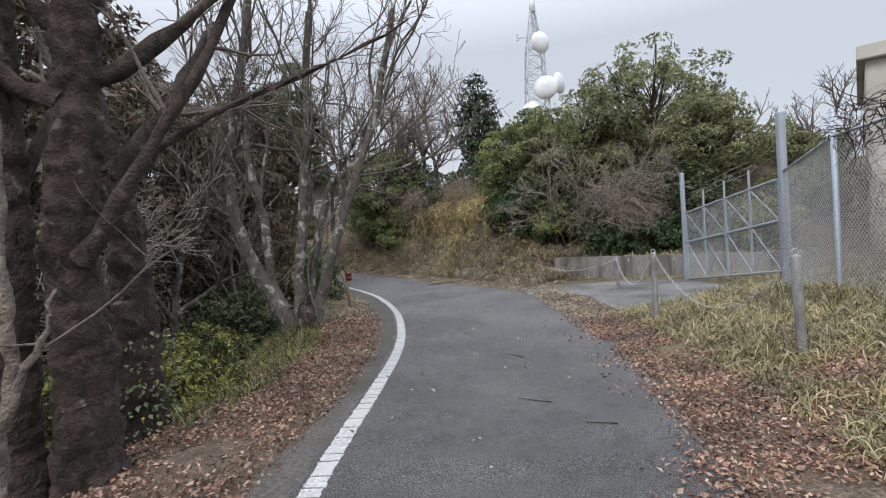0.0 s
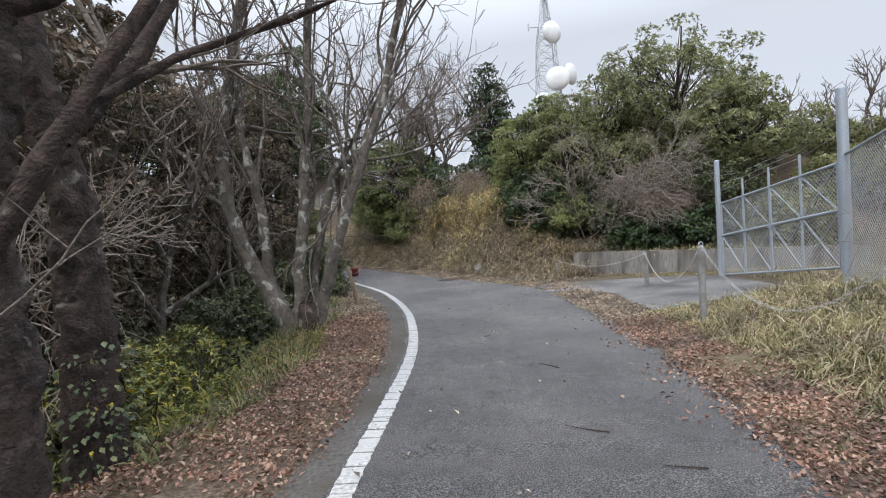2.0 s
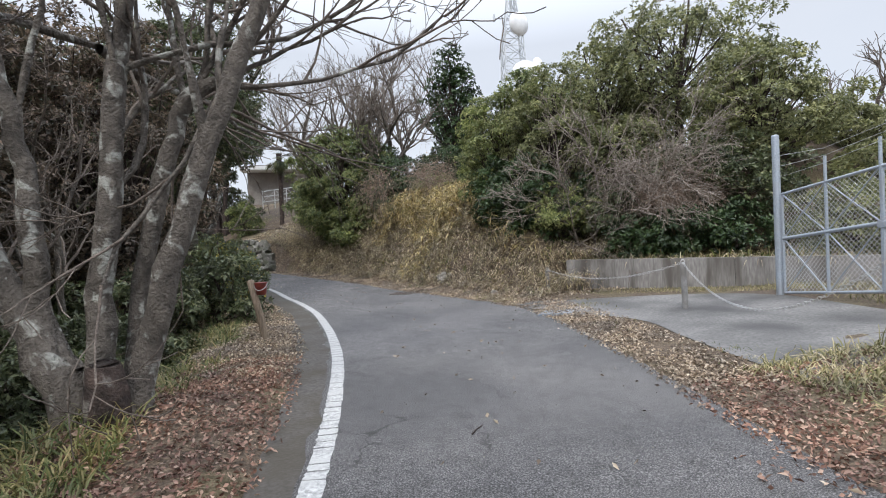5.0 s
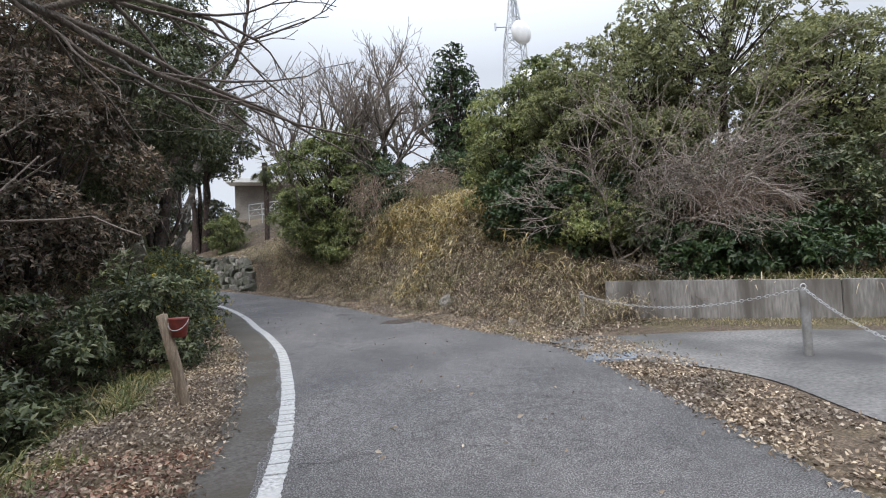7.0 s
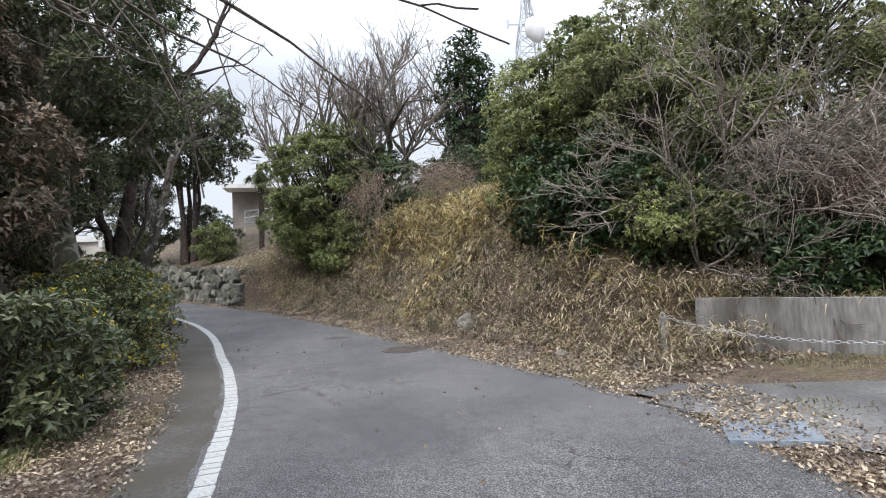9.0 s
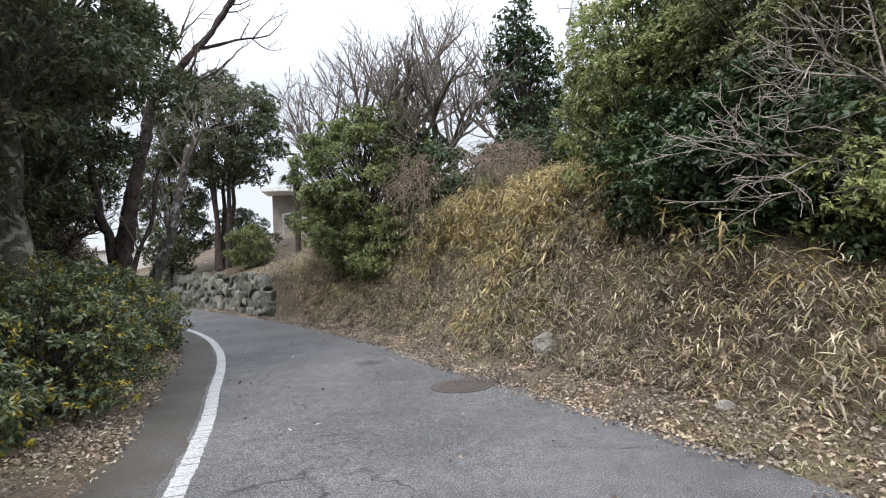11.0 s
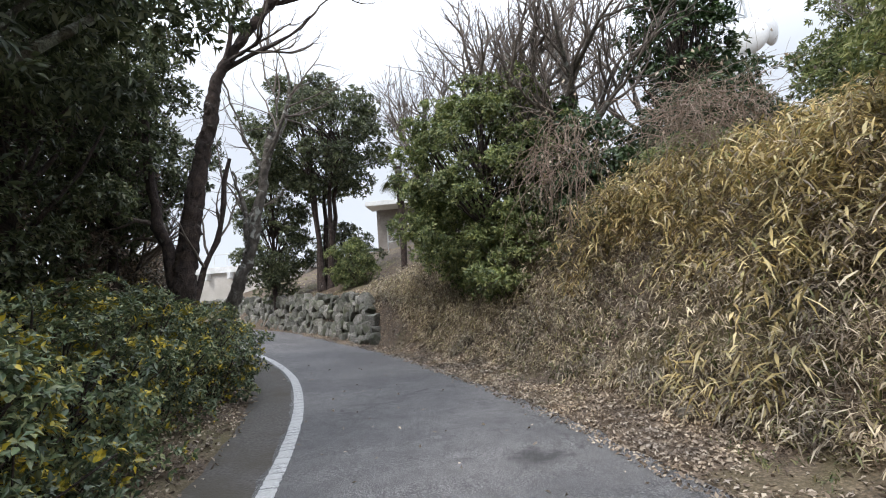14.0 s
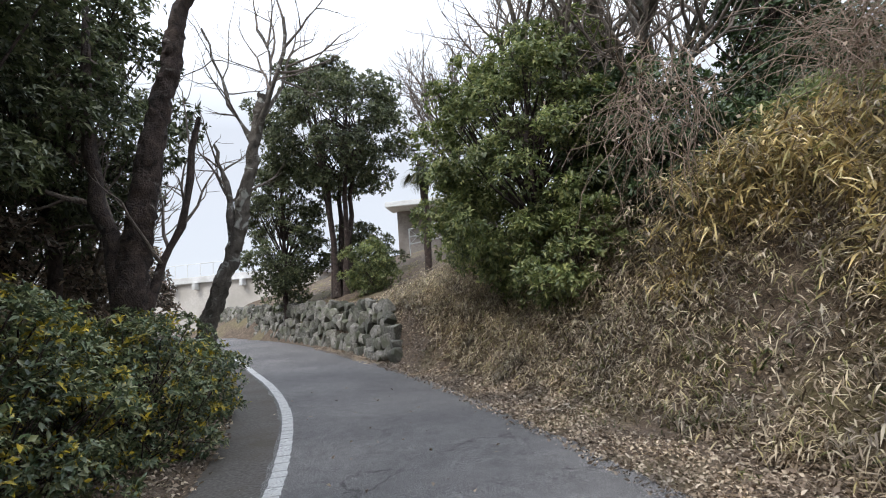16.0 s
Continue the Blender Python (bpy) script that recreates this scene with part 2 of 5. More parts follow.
M_BARK_MOSSY = bark("mossy_lichened_bark", (0.05, 0.045, 0.032), (0.15, 0.135, 0.10), (0.30, 0.31, 0.25), 0.52)
M_BARK_PALE = bark("pale_grey_brown_bark", (0.10, 0.08, 0.065), (0.24, 0.20, 0.165))
M_TWIG = bark("grey_brown_twig", (0.10, 0.08, 0.066), (0.20, 0.165, 0.14))
M_TWIG_PALE = bark("bleached_dry_twig", (0.20, 0.165, 0.14), (0.40, 0.345, 0.30))
M_VINE = bark("dry_vine", (0.18, 0.13, 0.10), (0.36, 0.275, 0.215))
M_LEAF_DARK = leafy("dark_evergreen_leaf", [(0.034, 0.046, 0.023), (0.066, 0.086, 0.040), (0.105, 0.128, 0.062), (0.21, 0.22, 0.125)], 0.40, 0.36)
M_LEAF_MID = leafy("mid_green_leaf", [(0.055, 0.080, 0.029), (0.115, 0.150, 0.056), (0.185, 0.22, 0.085), (0.33, 0.34, 0.145)], 0.45, 0.38)
M_LEAF_BRIGHT = leafy("bright_green_leaf", [(0.085, 0.115, 0.043), (0.175, 0.21, 0.08), (0.265, 0.295, 0.118), (0.42, 0.42, 0.20)], 0.45, 0.4)
M_LEAF_OLIVE = leafy("olive_green_leaf", [(0.085, 0.095, 0.042), (0.155, 0.172, 0.08), (0.235, 0.252, 0.122), (0.37, 0.37, 0.20)], 0.48, 0.42)
M_LEAF_BROWNED = leafy("brown_tinged_evergreen_leaf", [(0.052, 0.046, 0.034), (0.105, 0.090, 0.064), (0.175, 0.132, 0.10), (0.31, 0.235, 0.19)], 0.5, 0.3)
M_LEAF_HEDGE = leafy("hedge_leaf_with_yellow", [(0.050, 0.080, 0.042), (0.095, 0.135, 0.068), (0.16, 0.195, 0.10), (0.24, 0.25, 0.12)], 0.38, 0.25, yellow=0.60)
M_LEAF_VERGE = leafy("yellow_green_verge_leaf", [(0.04, 0.056, 0.02), (0.10, 0.125, 0.035), (0.18, 0.19, 0.05), (0.34, 0.29, 0.06)], 0.45, 0.3)
M_IVY = leafy("ivy_leaf", [(0.016, 0.036, 0.013), (0.036, 0.068, 0.024), (0.07, 0.105, 0.038)], 0.45, 0.22)
M_BAMBOO = leafy("withered_bamboo_grass", [(0.075, 0.056, 0.040), (0.20, 0.155, 0.115), (0.46, 0.39, 0.30), (0.60, 0.53, 0.40), (0.34, 0.29, 0.14), (0.13, 0.15, 0.06)], 0.6, 0.3, [0, 0.35, 0.66, 0.8, 0.9, 1])
M_BAMBOO_YELLOW = leafy("yellowed_bamboo_grass", [(0.12, 0.09, 0.045), (0.33, 0.25, 0.105), (0.55, 0.44, 0.20), (0.66, 0.56, 0.33), (0.20, 0.20, 0.07)], 0.6, 0.35, [0, 0.35, 0.65, 0.8, 1])
M_GRASS = leafy("winter_grass", [(0.11, 0.115, 0.045), (0.19, 0.18, 0.085), (0.34, 0.295, 0.175), (0.46, 0.405, 0.27)], 0.7, 0.3)
M_GRASS_GREEN = leafy("long_green_grass", [(0.045, 0.065, 0.02), (0.10, 0.125, 0.04), (0.20, 0.19, 0.08), (0.30, 0.24, 0.13)], 0.6, 0.3)
M_LITTER = leafy("fallen_brown_leaf", [(0.09, 0.046, 0.036), (0.20, 0.108, 0.082), (0.31, 0.19, 0.15), (0.45, 0.33, 0.265)], 0.75, 0.15)
M_LITTER_PALE = leafy("dry_pale_fallen_leaf", [(0.105, 0.076, 0.058), (0.22, 0.168, 0.13), (0.36, 0.295, 0.235), (0.54, 0.465, 0.385)], 0.75, 0.15)
M_PALM = leafy("palm_frond", [(0.03, 0.05, 0.018), (0.07, 0.09, 0.03), (0.16, 0.14, 0.06)], 0.5, 0.15)

# each stone of the wall has its own tone
st_nt = M_STONE.node_tree
st_b = st_nt.nodes["Principled BSDF"]
st_col = st_b.inputs["Base Color"].links[0].from_socket
st_info = st_nt.nodes.new("ShaderNodeObjectInfo")
st_ramp = ramp(st_nt, [(0.0, (0.55, 0.56, 0.52)), (0.5, (1.0, 0.98, 0.95)), (1.0, (1.6, 1.56, 1.5))])
st_nt.links.new(st_info.outputs["Random"], st_ramp.inputs[0])
st_nt.links.new(mix(st_nt, 1.0, st_col, st_ramp.outputs[0], "MULTIPLY"), st_b.inputs["Base Color"])

# ---- building helpers ----
def mesh_obj(name, verts, faces, mat, parent=None, label="", smooth=False):
    """One mesh object from arrays of places and faces."""
    me = bpy.data.meshes.new(name)
    verts = np.asarray(verts, dtype=np.float32)
    if isinstance(faces, np.ndarray):
        n, k = faces.shape
        me.vertices.add(len(verts))
        me.vertices.foreach_set("co", verts.ravel())
        me.loops.add(n * k)
        me.loops.foreach_set("vertex_index", faces.astype(np.int32).ravel())
        me.polygons.add(n)
        me.polygons.foreach_set("loop_start", np.arange(0, n * k, k, dtype=np.int32))
        me.update(calc_edges=True)
    else:
        me.from_pydata(verts.tolist(), [], faces)
        me.update()
    if smooth:
        me.polygons.foreach_set("use_smooth", np.ones(len(me.polygons), dtype=bool))
    me.materials.append(mat)
    ob = new(name, me)
    ob.parent = parent
    if label:
        ob["label"] = label
    return ob


def part(name, bm, mat, parent, label="", smooth=False):
    """A bmesh as one mesh object under a thing or a part."""
    me = bpy.data.meshes.new(name)
    bm.to_mesh(me)
    bm.free()
    me.materials.append(mat)
    if smooth:
        for p in me.polygons:
            p.use_smooth = True
    ob = new(name, me)
    ob.parent = parent
    if label:
        ob["label"] = label
    return ob


def empty(name, x, y, z, label, category, group="", kind=""):
    ob = new(name)
    ob.location = (x, y, z)
    return tagged(ob, label, category, group, kind)


def box(bm, x0, y0, z0, x1, y1, z1, bevel=0.0):
    r = bmesh.ops.create_cube(bm, size=1)
    for v in r["verts"]:
        v.co = Vector(((x0 + x1) / 2 + v.co.x * (x1 - x0), (y0 + y1) / 2 + v.co.y * (y1 - y0), (z0 + z1) / 2 + v.co.z * (z1 - z0)))
    if bevel:
        edges = list({e for v in r["verts"] for e in v.link_edges})
        bmesh.ops.bevel(bm, geom=edges, offset=bevel, segments=2, affect="EDGES")
    return bm


class Tubes:
    """Gathers tapered tubes along polylines into one mesh."""

    def __init__(self):
        self.v, self.f, self.n = [], [], 0

    def add(self, pts, radii, sides=6, cap=True):
        pts = np.asarray(pts, float)
        radii = np.asarray(radii, float)
        tan = np.gradient(pts, axis=0)
        tan /= np.linalg.norm(tan, axis=1)[:, None] + 1e-9
        ref = np.array([0.31, 0.92, 0.24]) if abs(tan[0][2]) > 0.8 else np.array([0.1, 0.05, 1.0])
        a = np.cross(tan, ref)
        a /= np.linalg.norm(a, axis=1)[:, None] + 1e-9
        b = np.cross(tan, a)
        th = np.linspace(0, 2 * np.pi, sides, endpoint=False)
        ring = pts[:, None] + radii[:, None, None] * (np.cos(th)[None, :, None] * a[:, None] + np.sin(th)[None, :, None] * b[:, None])
        m = len(pts)
        idx = np.arange(m * sides).reshape(m, sides) + self.n
        f = np.stack([idx[:-1], np.roll(idx[:-1], -1, 1), np.roll(idx[1:], -1, 1), idx[1:]], -1).reshape(-1, 4)
        self.v.append(ring.reshape(-1, 3))
        self.f.append(f)
        self.n += m * sides

    def make(self, name, mat, parent=None, label="", knobbly=0.0, seed=0):
        v = np.concatenate(self.v)
        if knobbly:
            for i in range(len(v)):
                p = Vector(v[i])
                v[i] += knobbly * np.array(noise.noise_vector(p * 5.0)) + 0.7 * knobbly * np.array(noise.noise_vector(p * 13.0)) + 0.4 * knobbly * np.array(noise.noise_vector(p * 31.0))
        return mesh_obj(name, v, np.concatenate(self.f), mat, parent, label, smooth=True)


LEAF = np.array([(0, 0, 0), (0.5, 0.45, 0.10), (0, 1, -0.12), (-0.5, 0.45, 0.10)])
LEAF_F = np.array([(0, 1, 2), (0, 2, 3)])


def unit(v):
    return v / (np.linalg.norm(v, axis=-1, keepdims=True) + 1e-9)


def leaf_arrays(at, along, up, length, width):
    """Folded leaf blades: base places, directions, up hints, lengths and widths."""
    along = unit(along)
    side = unit(np.cross(along, up))
    nor = np.cross(side, along)
    n = len(at)
    L = LEAF[None]
    length, width = np.broadcast_to(length, n), np.broadcast_to(width, n)
    v = at[:, None] + side[:, None] * (L[..., :1] * width[:, None, None]) + along[:, None] * (L[..., 1:2] * length[:, None, None]) + nor[:, None] * (L[..., 2:] * length[:, None, None])
    f = LEAF_F[None] + (np.arange(n) * 4)[:, None, None]
    return v.reshape(-1, 3), f.reshape(-1, 3)


BLADE_F = np.array([(0, 1, 3), (0, 3, 2), (2, 3, 5), (2, 5, 4), (4, 5, 6)])


def blade_arrays(at, along, length, width, droop):
    """Long blades that bend over under their weight."""
    along = unit(along)
    n = len(at)
    side = unit(np.cross(along, np.array([0, 0, 1.0]) + 0.2 * np.random.randn(n, 3)))
    length, width, droop = (np.broadcast_to(q, n)[:, None] for q in (length, width, droop))
    out = []
    for k, w in ((0.0, 0.5), (0.4, 0.5), (0.75, 0.38), (1.0, 0.0)):
        c = at + along * length * k
        c[:, 2:] -= droop * length * k * k
        if w:
            out += [c - side * width * w, c + side * width * w]
        else:
            out.append(c)
    v = np.stack(out, 1)
    f = BLADE_F[None] + (np.arange(n) * 7)[:, None, None]
    return v.reshape(-1, 3), f.reshape(-1, 3)


FROND_F = np.array([(0, 1, 3), (0, 3, 2), (2, 3, 4)])


def frond_arrays(at, along, length, width, droop):
    """Lance-shaped leaves with one bend."""
    along = unit(along)
    n = len(at)
    side = unit(np.cross(along, np.array([0, 0, 1.0]) + 0.3 * np.random.randn(n, 3)))
    length, width, droop = (np.broadcast_to(q, n)[:, None] for q in (length, width, droop))
    out = []
    for k, w in ((0.0, 0.22), (0.45, 0.5), (1.0, 0.0)):
        c = at + along * length * k
        c[:, 2:] -= droop * length * k * k
        out += [c - side * width * w, c + side * width * w] if w else [c]
    v = np.stack(out, 1)
    return v.reshape(-1, 3), (FROND_F[None] + (np.arange(n) * 5)[:, None, None]).reshape(-1, 3)


# ---- the lie of the land ----
LINE_KEYS = [(-0.95, -14), (-0.95, -4), (-0.95, 0), (-0.93, 3.3), (-0.84, 5.5), (-0.79, 7.4), (-0.86, 9.2), (-1.1, 11.4), (-1.43, 13.2), (-1.77, 14.6), (-2.33, 16.6), (-3.12, 18.7),
             (-3.87, 20.4), (-4.78, 22.5), (-5.79, 24.5), (-7.16, 26.7), (-8.77, 28.7), (-10.68, 30.7), (-13.9, 33.9), (-18.2, 37.4), (-27, 44.0), (-42, 55), (-70, 75)]


def smooth_line(keys, step=0.1):
    k = np.array(keys, float)
    out = []
    for i in range(len(k) - 1):
        p0, p1, p2, p3 = k[max(i - 1, 0)], k[i], k[i + 1], k[min(i + 2, len(k) - 1)]
        m = max(2, int(np.linalg.norm(p2 - p1) / step))
        for t in np.arange(m) / m:
            out.append(0.5 * (2 * p1 + (p2 - p0) * t + (2 * p0 - 5 * p1 + 4 * p2 - p3) * t * t + (3 * p1 - p0 - 3 * p2 + p3) * t ** 3))
    return np.array(out)


LINE = smooth_line(LINE_KEYS)
TAN = unit(np.gradient(LINE, axis=0))
NOR = np.stack([TAN[:, 1], -TAN[:, 0]], 1)


def road_level(y):
    return np.interp(y, [-14, 0, 4.5, 8, 20, 24, 27, 30, 33, 36, 41, 47, 60], [0.1, 0, -0.07, -0.14, -0.16, -0.10, 0.0, 0.14, 0.30, 0.5, 0.78, 1.0, 1.5])


def right_width(y):
    return np.interp(y, [-14, 0, 3, 5.3, 7.5, 9.5, 11.5, 13, 14.5, 15.6, 17, 19.3, 22.6, 26, 28.5, 34], [2.4, 2.45, 2.6, 3.03, 3.2, 3.4, 3.7, 4.02, 4.2, 4.1, 3.8, 3.5, 3.25, 2.85, 2.85, 2.9])


def left_width(y):
    return np.interp(y, [0, 3.3, 5, 7.5, 10, 12, 14, 17, 19, 25, 28], [0.5, 0.47, 0.38, 0.4, 0.5, 0.55, 0.62, 0.72, 0.75, 0.8, 0.9])


def road_frame(x, y):
    """For places x, y: the road's own coordinate (y of the nearest point of the painted line) and the distance to its right."""
    x, y = np.atleast_1d(np.asarray(x, float)), np.atleast_1d(np.asarray(y, float))
    yl, d = np.empty(len(x)), np.empty(len(x))
    sub = LINE[::3]
    for i in range(0, len(x), 4000):
        dx, dy = x[i:i + 4000, None] - sub[None, :, 0], y[i:i + 4000, None] - sub[None, :, 1]
        j = np.argmin(dx * dx + dy * dy, 1)
        q, n = LINE[3 * j], NOR[3 * j]
        dd = np.stack([x[i:i + 4000] - q[:, 0], y[i:i + 4000] - q[:, 1]], 1)
        s = (dd * n).sum(1)
        yl[i:i + 4000] = q[:, 1]
        d[i:i + 4000] = np.sign(s + 1e-9) * np.hypot(dd[:, 0], dd[:, 1])
    return yl, d


def step(a, b, v):
    t = np.clip((v - a) / (b - a), 0, 1)
    return t * t * (3 - 2 * t)


CW_A, CW_D = np.array((3.88, 17.5)), unit(np.array((0.79, -0.62)))
CW_N = np.array((-CW_D[1], CW_D[0]))
CW_LEN = 7.5


def height(x, y):
    """The ground's height above the world's zero."""
    x, y = np.atleast_1d(np.asarray(x, float)), np.atleast_1d(np.asarray(y, float))
    yl, d = road_frame(x, y)
    g = road_level(yl)
    dr, dl = d - right_width(yl), -d - left_width(yl)
    grassy = np.interp(dr, [0, 0.5, 1.0, 1.6, 2.5, 4, 8, 40], [0, 0.02, 0.10, 0.27, 0.5, 0.66, 0.8, 1.5])
    apron = np.interp(dr, [0, 0.8, 4, 5, 9, 40], [0, 0.07, 0.24, 0.3, 0.6, 2.0])
    bank = np.interp(dr, [0, 0.8, 1.3, 1.9, 2.7, 3.6, 5, 8, 14, 40], [0, 0.06, 0.3, 0.9, 1.8, 2.45, 2.9, 3.4, 4.2, 6.5])
    walled = np.interp(dr, [0, 0.3, 0.4, 0.8, 3, 7, 11, 40], [0, 0.04, 0.1, 1.45, 2.15, 3.6, 4.7, 5.5])
    z = grassy + (apron - grassy) * step(7.6, 10.2, yl + 0.0 * dr)
    ux, q = (x - CW_A[0]) * CW_D[0] + (y - CW_A[1]) * CW_D[1], (x - CW_A[0]) * CW_N[0] + (y - CW_A[1]) * CW_N[1]
    behind = np.interp(q, [0.2, 0.32, 1.8, 3.2, 6, 12, 40], [0.25, 0.70, 0.95, 1.9, 3.7, 5.2, 9.0])
    behind = 0.5 + (behind - 0.5) * step(9.5, 5.5, ux)
    z = np.where((q > 0.2) & (ux > -1.5), np.maximum(z, z + (behind - z) * step(-1.5, 0.2, ux)), z)
    z = z + (bank - z) * step(14.6, 17.4, yl) * (1 - step(-1.2, 0.5, ux) * step(4, 1, dr - 2))
    z = np.where((q > 0.25) & (yl > 13) & (ux > -1.0), np.maximum(z, behind), z)
    z = z + (walled - z) * step(27.6, 29.6, yl)
    z = np.where(dr > 0, z, 0.0)
    drop = np.interp(dl, [0, 0.15, 0.7, 1.3, 1.9, 2.7, 4, 8, 15, 60], [0, 0.03, 0.06, 0.0, -0.22, -0.75, -1.6, -3.4, -5.0, -14.0])
    z = np.where(dl > 0, drop, z)
    rough = np.array([noise.noise(Vector((a * 0.9, b * 0.9, 0))) * 0.10 + noise.noise(Vector((a * 3.1, b * 3.1, 4))) * 0.035 for a, b in zip(x, y)])
    off = np.maximum(dr, dl)
    z = z + 0.26 * np.exp(-((x + 2.75) ** 2 + (y - 9.3) ** 2) / 0.9) * (dl > 0.1)
    on_apron = step(8.0, 9.4, yl) * step(16.2, 15.0, yl) * step(5.6, 4.4, dr) * (dr > 0)
    return g + z + rough * np.clip(off * 0.8, 0, 1.6) * (1 - on_apron)


def h1(x, y):
    return float(height([x], [y])[0])


def axis(lo, a, b, hi, fine):
    mid = np.arange(a, b, fine)
    grow = np.cumsum(0.35 * 1.22 ** np.arange(60))
    return np.concatenate([(a - grow[a - grow > lo])[::-1], mid, (b + grow[b + grow < hi])])


gx, gy = axis(-500, -14, 13, 500, 0.2), axis(-300, -3, 40, 600, 0.2)
GX, GY = np.meshgrid(gx, gy)
GZ = height(GX.ravel(), GY.ravel())
yl_g, d_g = road_frame(GX.ravel(), GY.ravel())
on_road = (d_g < right_width(yl_g) + 0.05) & (d_g > -left_width(yl_g) - 0.05)
GZ = GZ - 0.05 * on_road
far = np.hypot(GX.ravel(), GY.ravel() - 20)
GZ = np.where(far > 90, GZ * 0 + np.clip(GZ, -14, 8), GZ)
gi = np.arange(len(gx) * len(gy)).reshape(len(gy), len(gx))
gf = np.stack([gi[:-1, :-1], gi[:-1, 1:], gi[1:, 1:], gi[1:, :-1]], -1).reshape(-1, 4)
ground = mesh_obj("ground", np.stack([GX.ravel(), GY.ravel(), GZ], 1), gf, M_GROUND, smooth=True)
tagged(ground, "brown leaf-mould soil of a wooded hillside", "ground", kind="structure")


def strip(name, lo, hi, a, b, mat, lift, cross=8, kind="structure", parent=None, ragged=0.0, step_n=2):
    """A sheet along the painted line between two distances to its right."""
    sel = np.where((LINE[:, 1] >= a) & (LINE[:, 1] <= b))[0][::step_n]
    v = []
    for i in sel:
        y = LINE[i, 1]
        e0, e1 = lo(y), hi(y)
        e0 -= ragged * noise.noise(Vector((y * 2.3, 0, 1))) + 0.4 * ragged * noise.noise(Vector((y * 9, 0, 1)))
        e1 += ragged * noise.noise(Vector((y * 2.1, 5, 1))) + 0.4 * ragged * noise.noise(Vector((y * 8, 3, 1)))
        for k in np.linspace(0, 1, cross):
            p = LINE[i] + NOR[i] * (e0 + (e1 - e0) * k)
            v.append((p[0], p[1], float(road_level(y)) + lift))
    n = len(sel)
    idx = np.arange(n * cross).reshape(n, cross)
    f = np.stack([idx[:-1, :-1], idx[:-1, 1:], idx[1:, 1:], idx[1:, :-1]], -1).reshape(-1, 4)
    return mesh_obj(name, v, f, mat, parent, smooth=True)


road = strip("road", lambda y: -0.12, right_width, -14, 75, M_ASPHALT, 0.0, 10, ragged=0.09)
tagged(road, "narrow worn grey asphalt lane curving uphill through woods", "road", kind="structure")
shoulder = strip("road_shoulder", lambda y: -left_width(y), lambda y: -0.05, -14, 75, M_SHOULDER, -0.006, 4, ragged=0.06)
tagged(shoulder, "strip of older brownish concrete beside the white line", "road shoulder", kind="structure")

# concrete apron in front of the gate
AP = [(2.55, 14.6), (3.55, 12.9), (3.5, 11.2), (3.55, 9.0), (4.6, 8.6), (6.55, 9.4), (6.6, 11.4), (6.62, 13.55), (5.9, 14.6), (4.6, 15.3), (3.4, 15.75), (2.2, 16.3), (2.4, 15.6)]
bm = bmesh.new()
AP_C = np.mean(AP, 0)
rings = []
for k in np.linspace(1, 0.1, 10):
    rings.append([bm.verts.new((*(AP_C + (np.array(p) - AP_C) * k), 0)) for p in smooth_line(AP + AP[:1], 0.25)])
for r0, r1 in zip(rings, rings[1:]):
    for i in range(len(r0)):
        j = (i + 1) % len(r0)
        bm.faces.new((r0[i], r0[j], r1[j], r1[i]))
bm.faces.new(rings[-1])
vs = list(bm.verts)
for v, hz in zip(vs, height([v.co.x for v in vs], [v.co.y for v in vs])):
    v.co.z = hz + 0.012
ap = part("pavement", bm, M_APRON, None, smooth=True)
tagged(ap, "pale weathered concrete driveway apron before a steel gate", "driveway", kind="structure")

# ---- trees ----
def grow(rng, start, way, length, radius, level, last, out, tips, gnarl=0.25, up=0.12, kids=(5, 5, 4, 3), spread=(35, 65), shrink=0.62, segs=(9, 7, 5, 4, 3)):
    """A branch and all that springs from it."""
    m = segs[min(level, len(segs) - 1)]
    pts, way = [np.array(start, float)], unit(np.array(way, float))
    for _ in range(m):
        way = unit(way + gnarl * rng.normal(0, 0.5, 3) + np.array([0, 0, up]))
        pts.append(pts[-1] + way * length / m)
    pts = np.array(pts)
    rad = radius * np.linspace(1, 0.45 if level < last else 0.25, m + 1)
    out.append((pts, rad, level))
    if level >= last:
        tips.append((pts[-1], way))
        return
    n = kids[min(level, len(kids) - 1)]
    for i in range(n):
        t = rng.uniform(0.35, 1.0) if i else 1.0
        k = t * m
        a, f = int(min(k, m - 1)), k - int(min(k, m - 1))
        p = pts[a] * (1 - f) + pts[a + 1] * f
        ax = unit(np.cross(way, rng.normal(0, 1, 3)))
        ang = radians(rng.uniform(*spread)) if i else radians(rng.uniform(5, 25))
        w = unit((pts[a + 1] - pts[a])) * math.cos(ang) + ax * math.sin(ang)
        grow(rng, p, w, length * shrink * rng.uniform(0.7, 1.15) * (1.15 - 0.4 * t), radius * np.interp(t, [0, 1], [0.62, 0.45]), level + 1, last, out, tips, gnarl, up, kids, spread, shrink, segs)


SIDES = (26, 8, 6, 4, 3)


def wood(thing, branches, mat, twig_mat, split=2, knobbly=0.012):
    tr, tw = Tubes(), Tubes()
    for pts, rad, lv in branches:
        (tr if lv < split else tw).add(pts, rad, SIDES[min(lv, 4)])
    tr.make("trunk", mat, thing, knobbly=knobbly)
    if tw.n:
        tagged(tw.make("twig_spray", twig_mat, thing), kind="stuff")


def local(branches, base):
    return [(p - base, r, l) for p, r, l in branches]


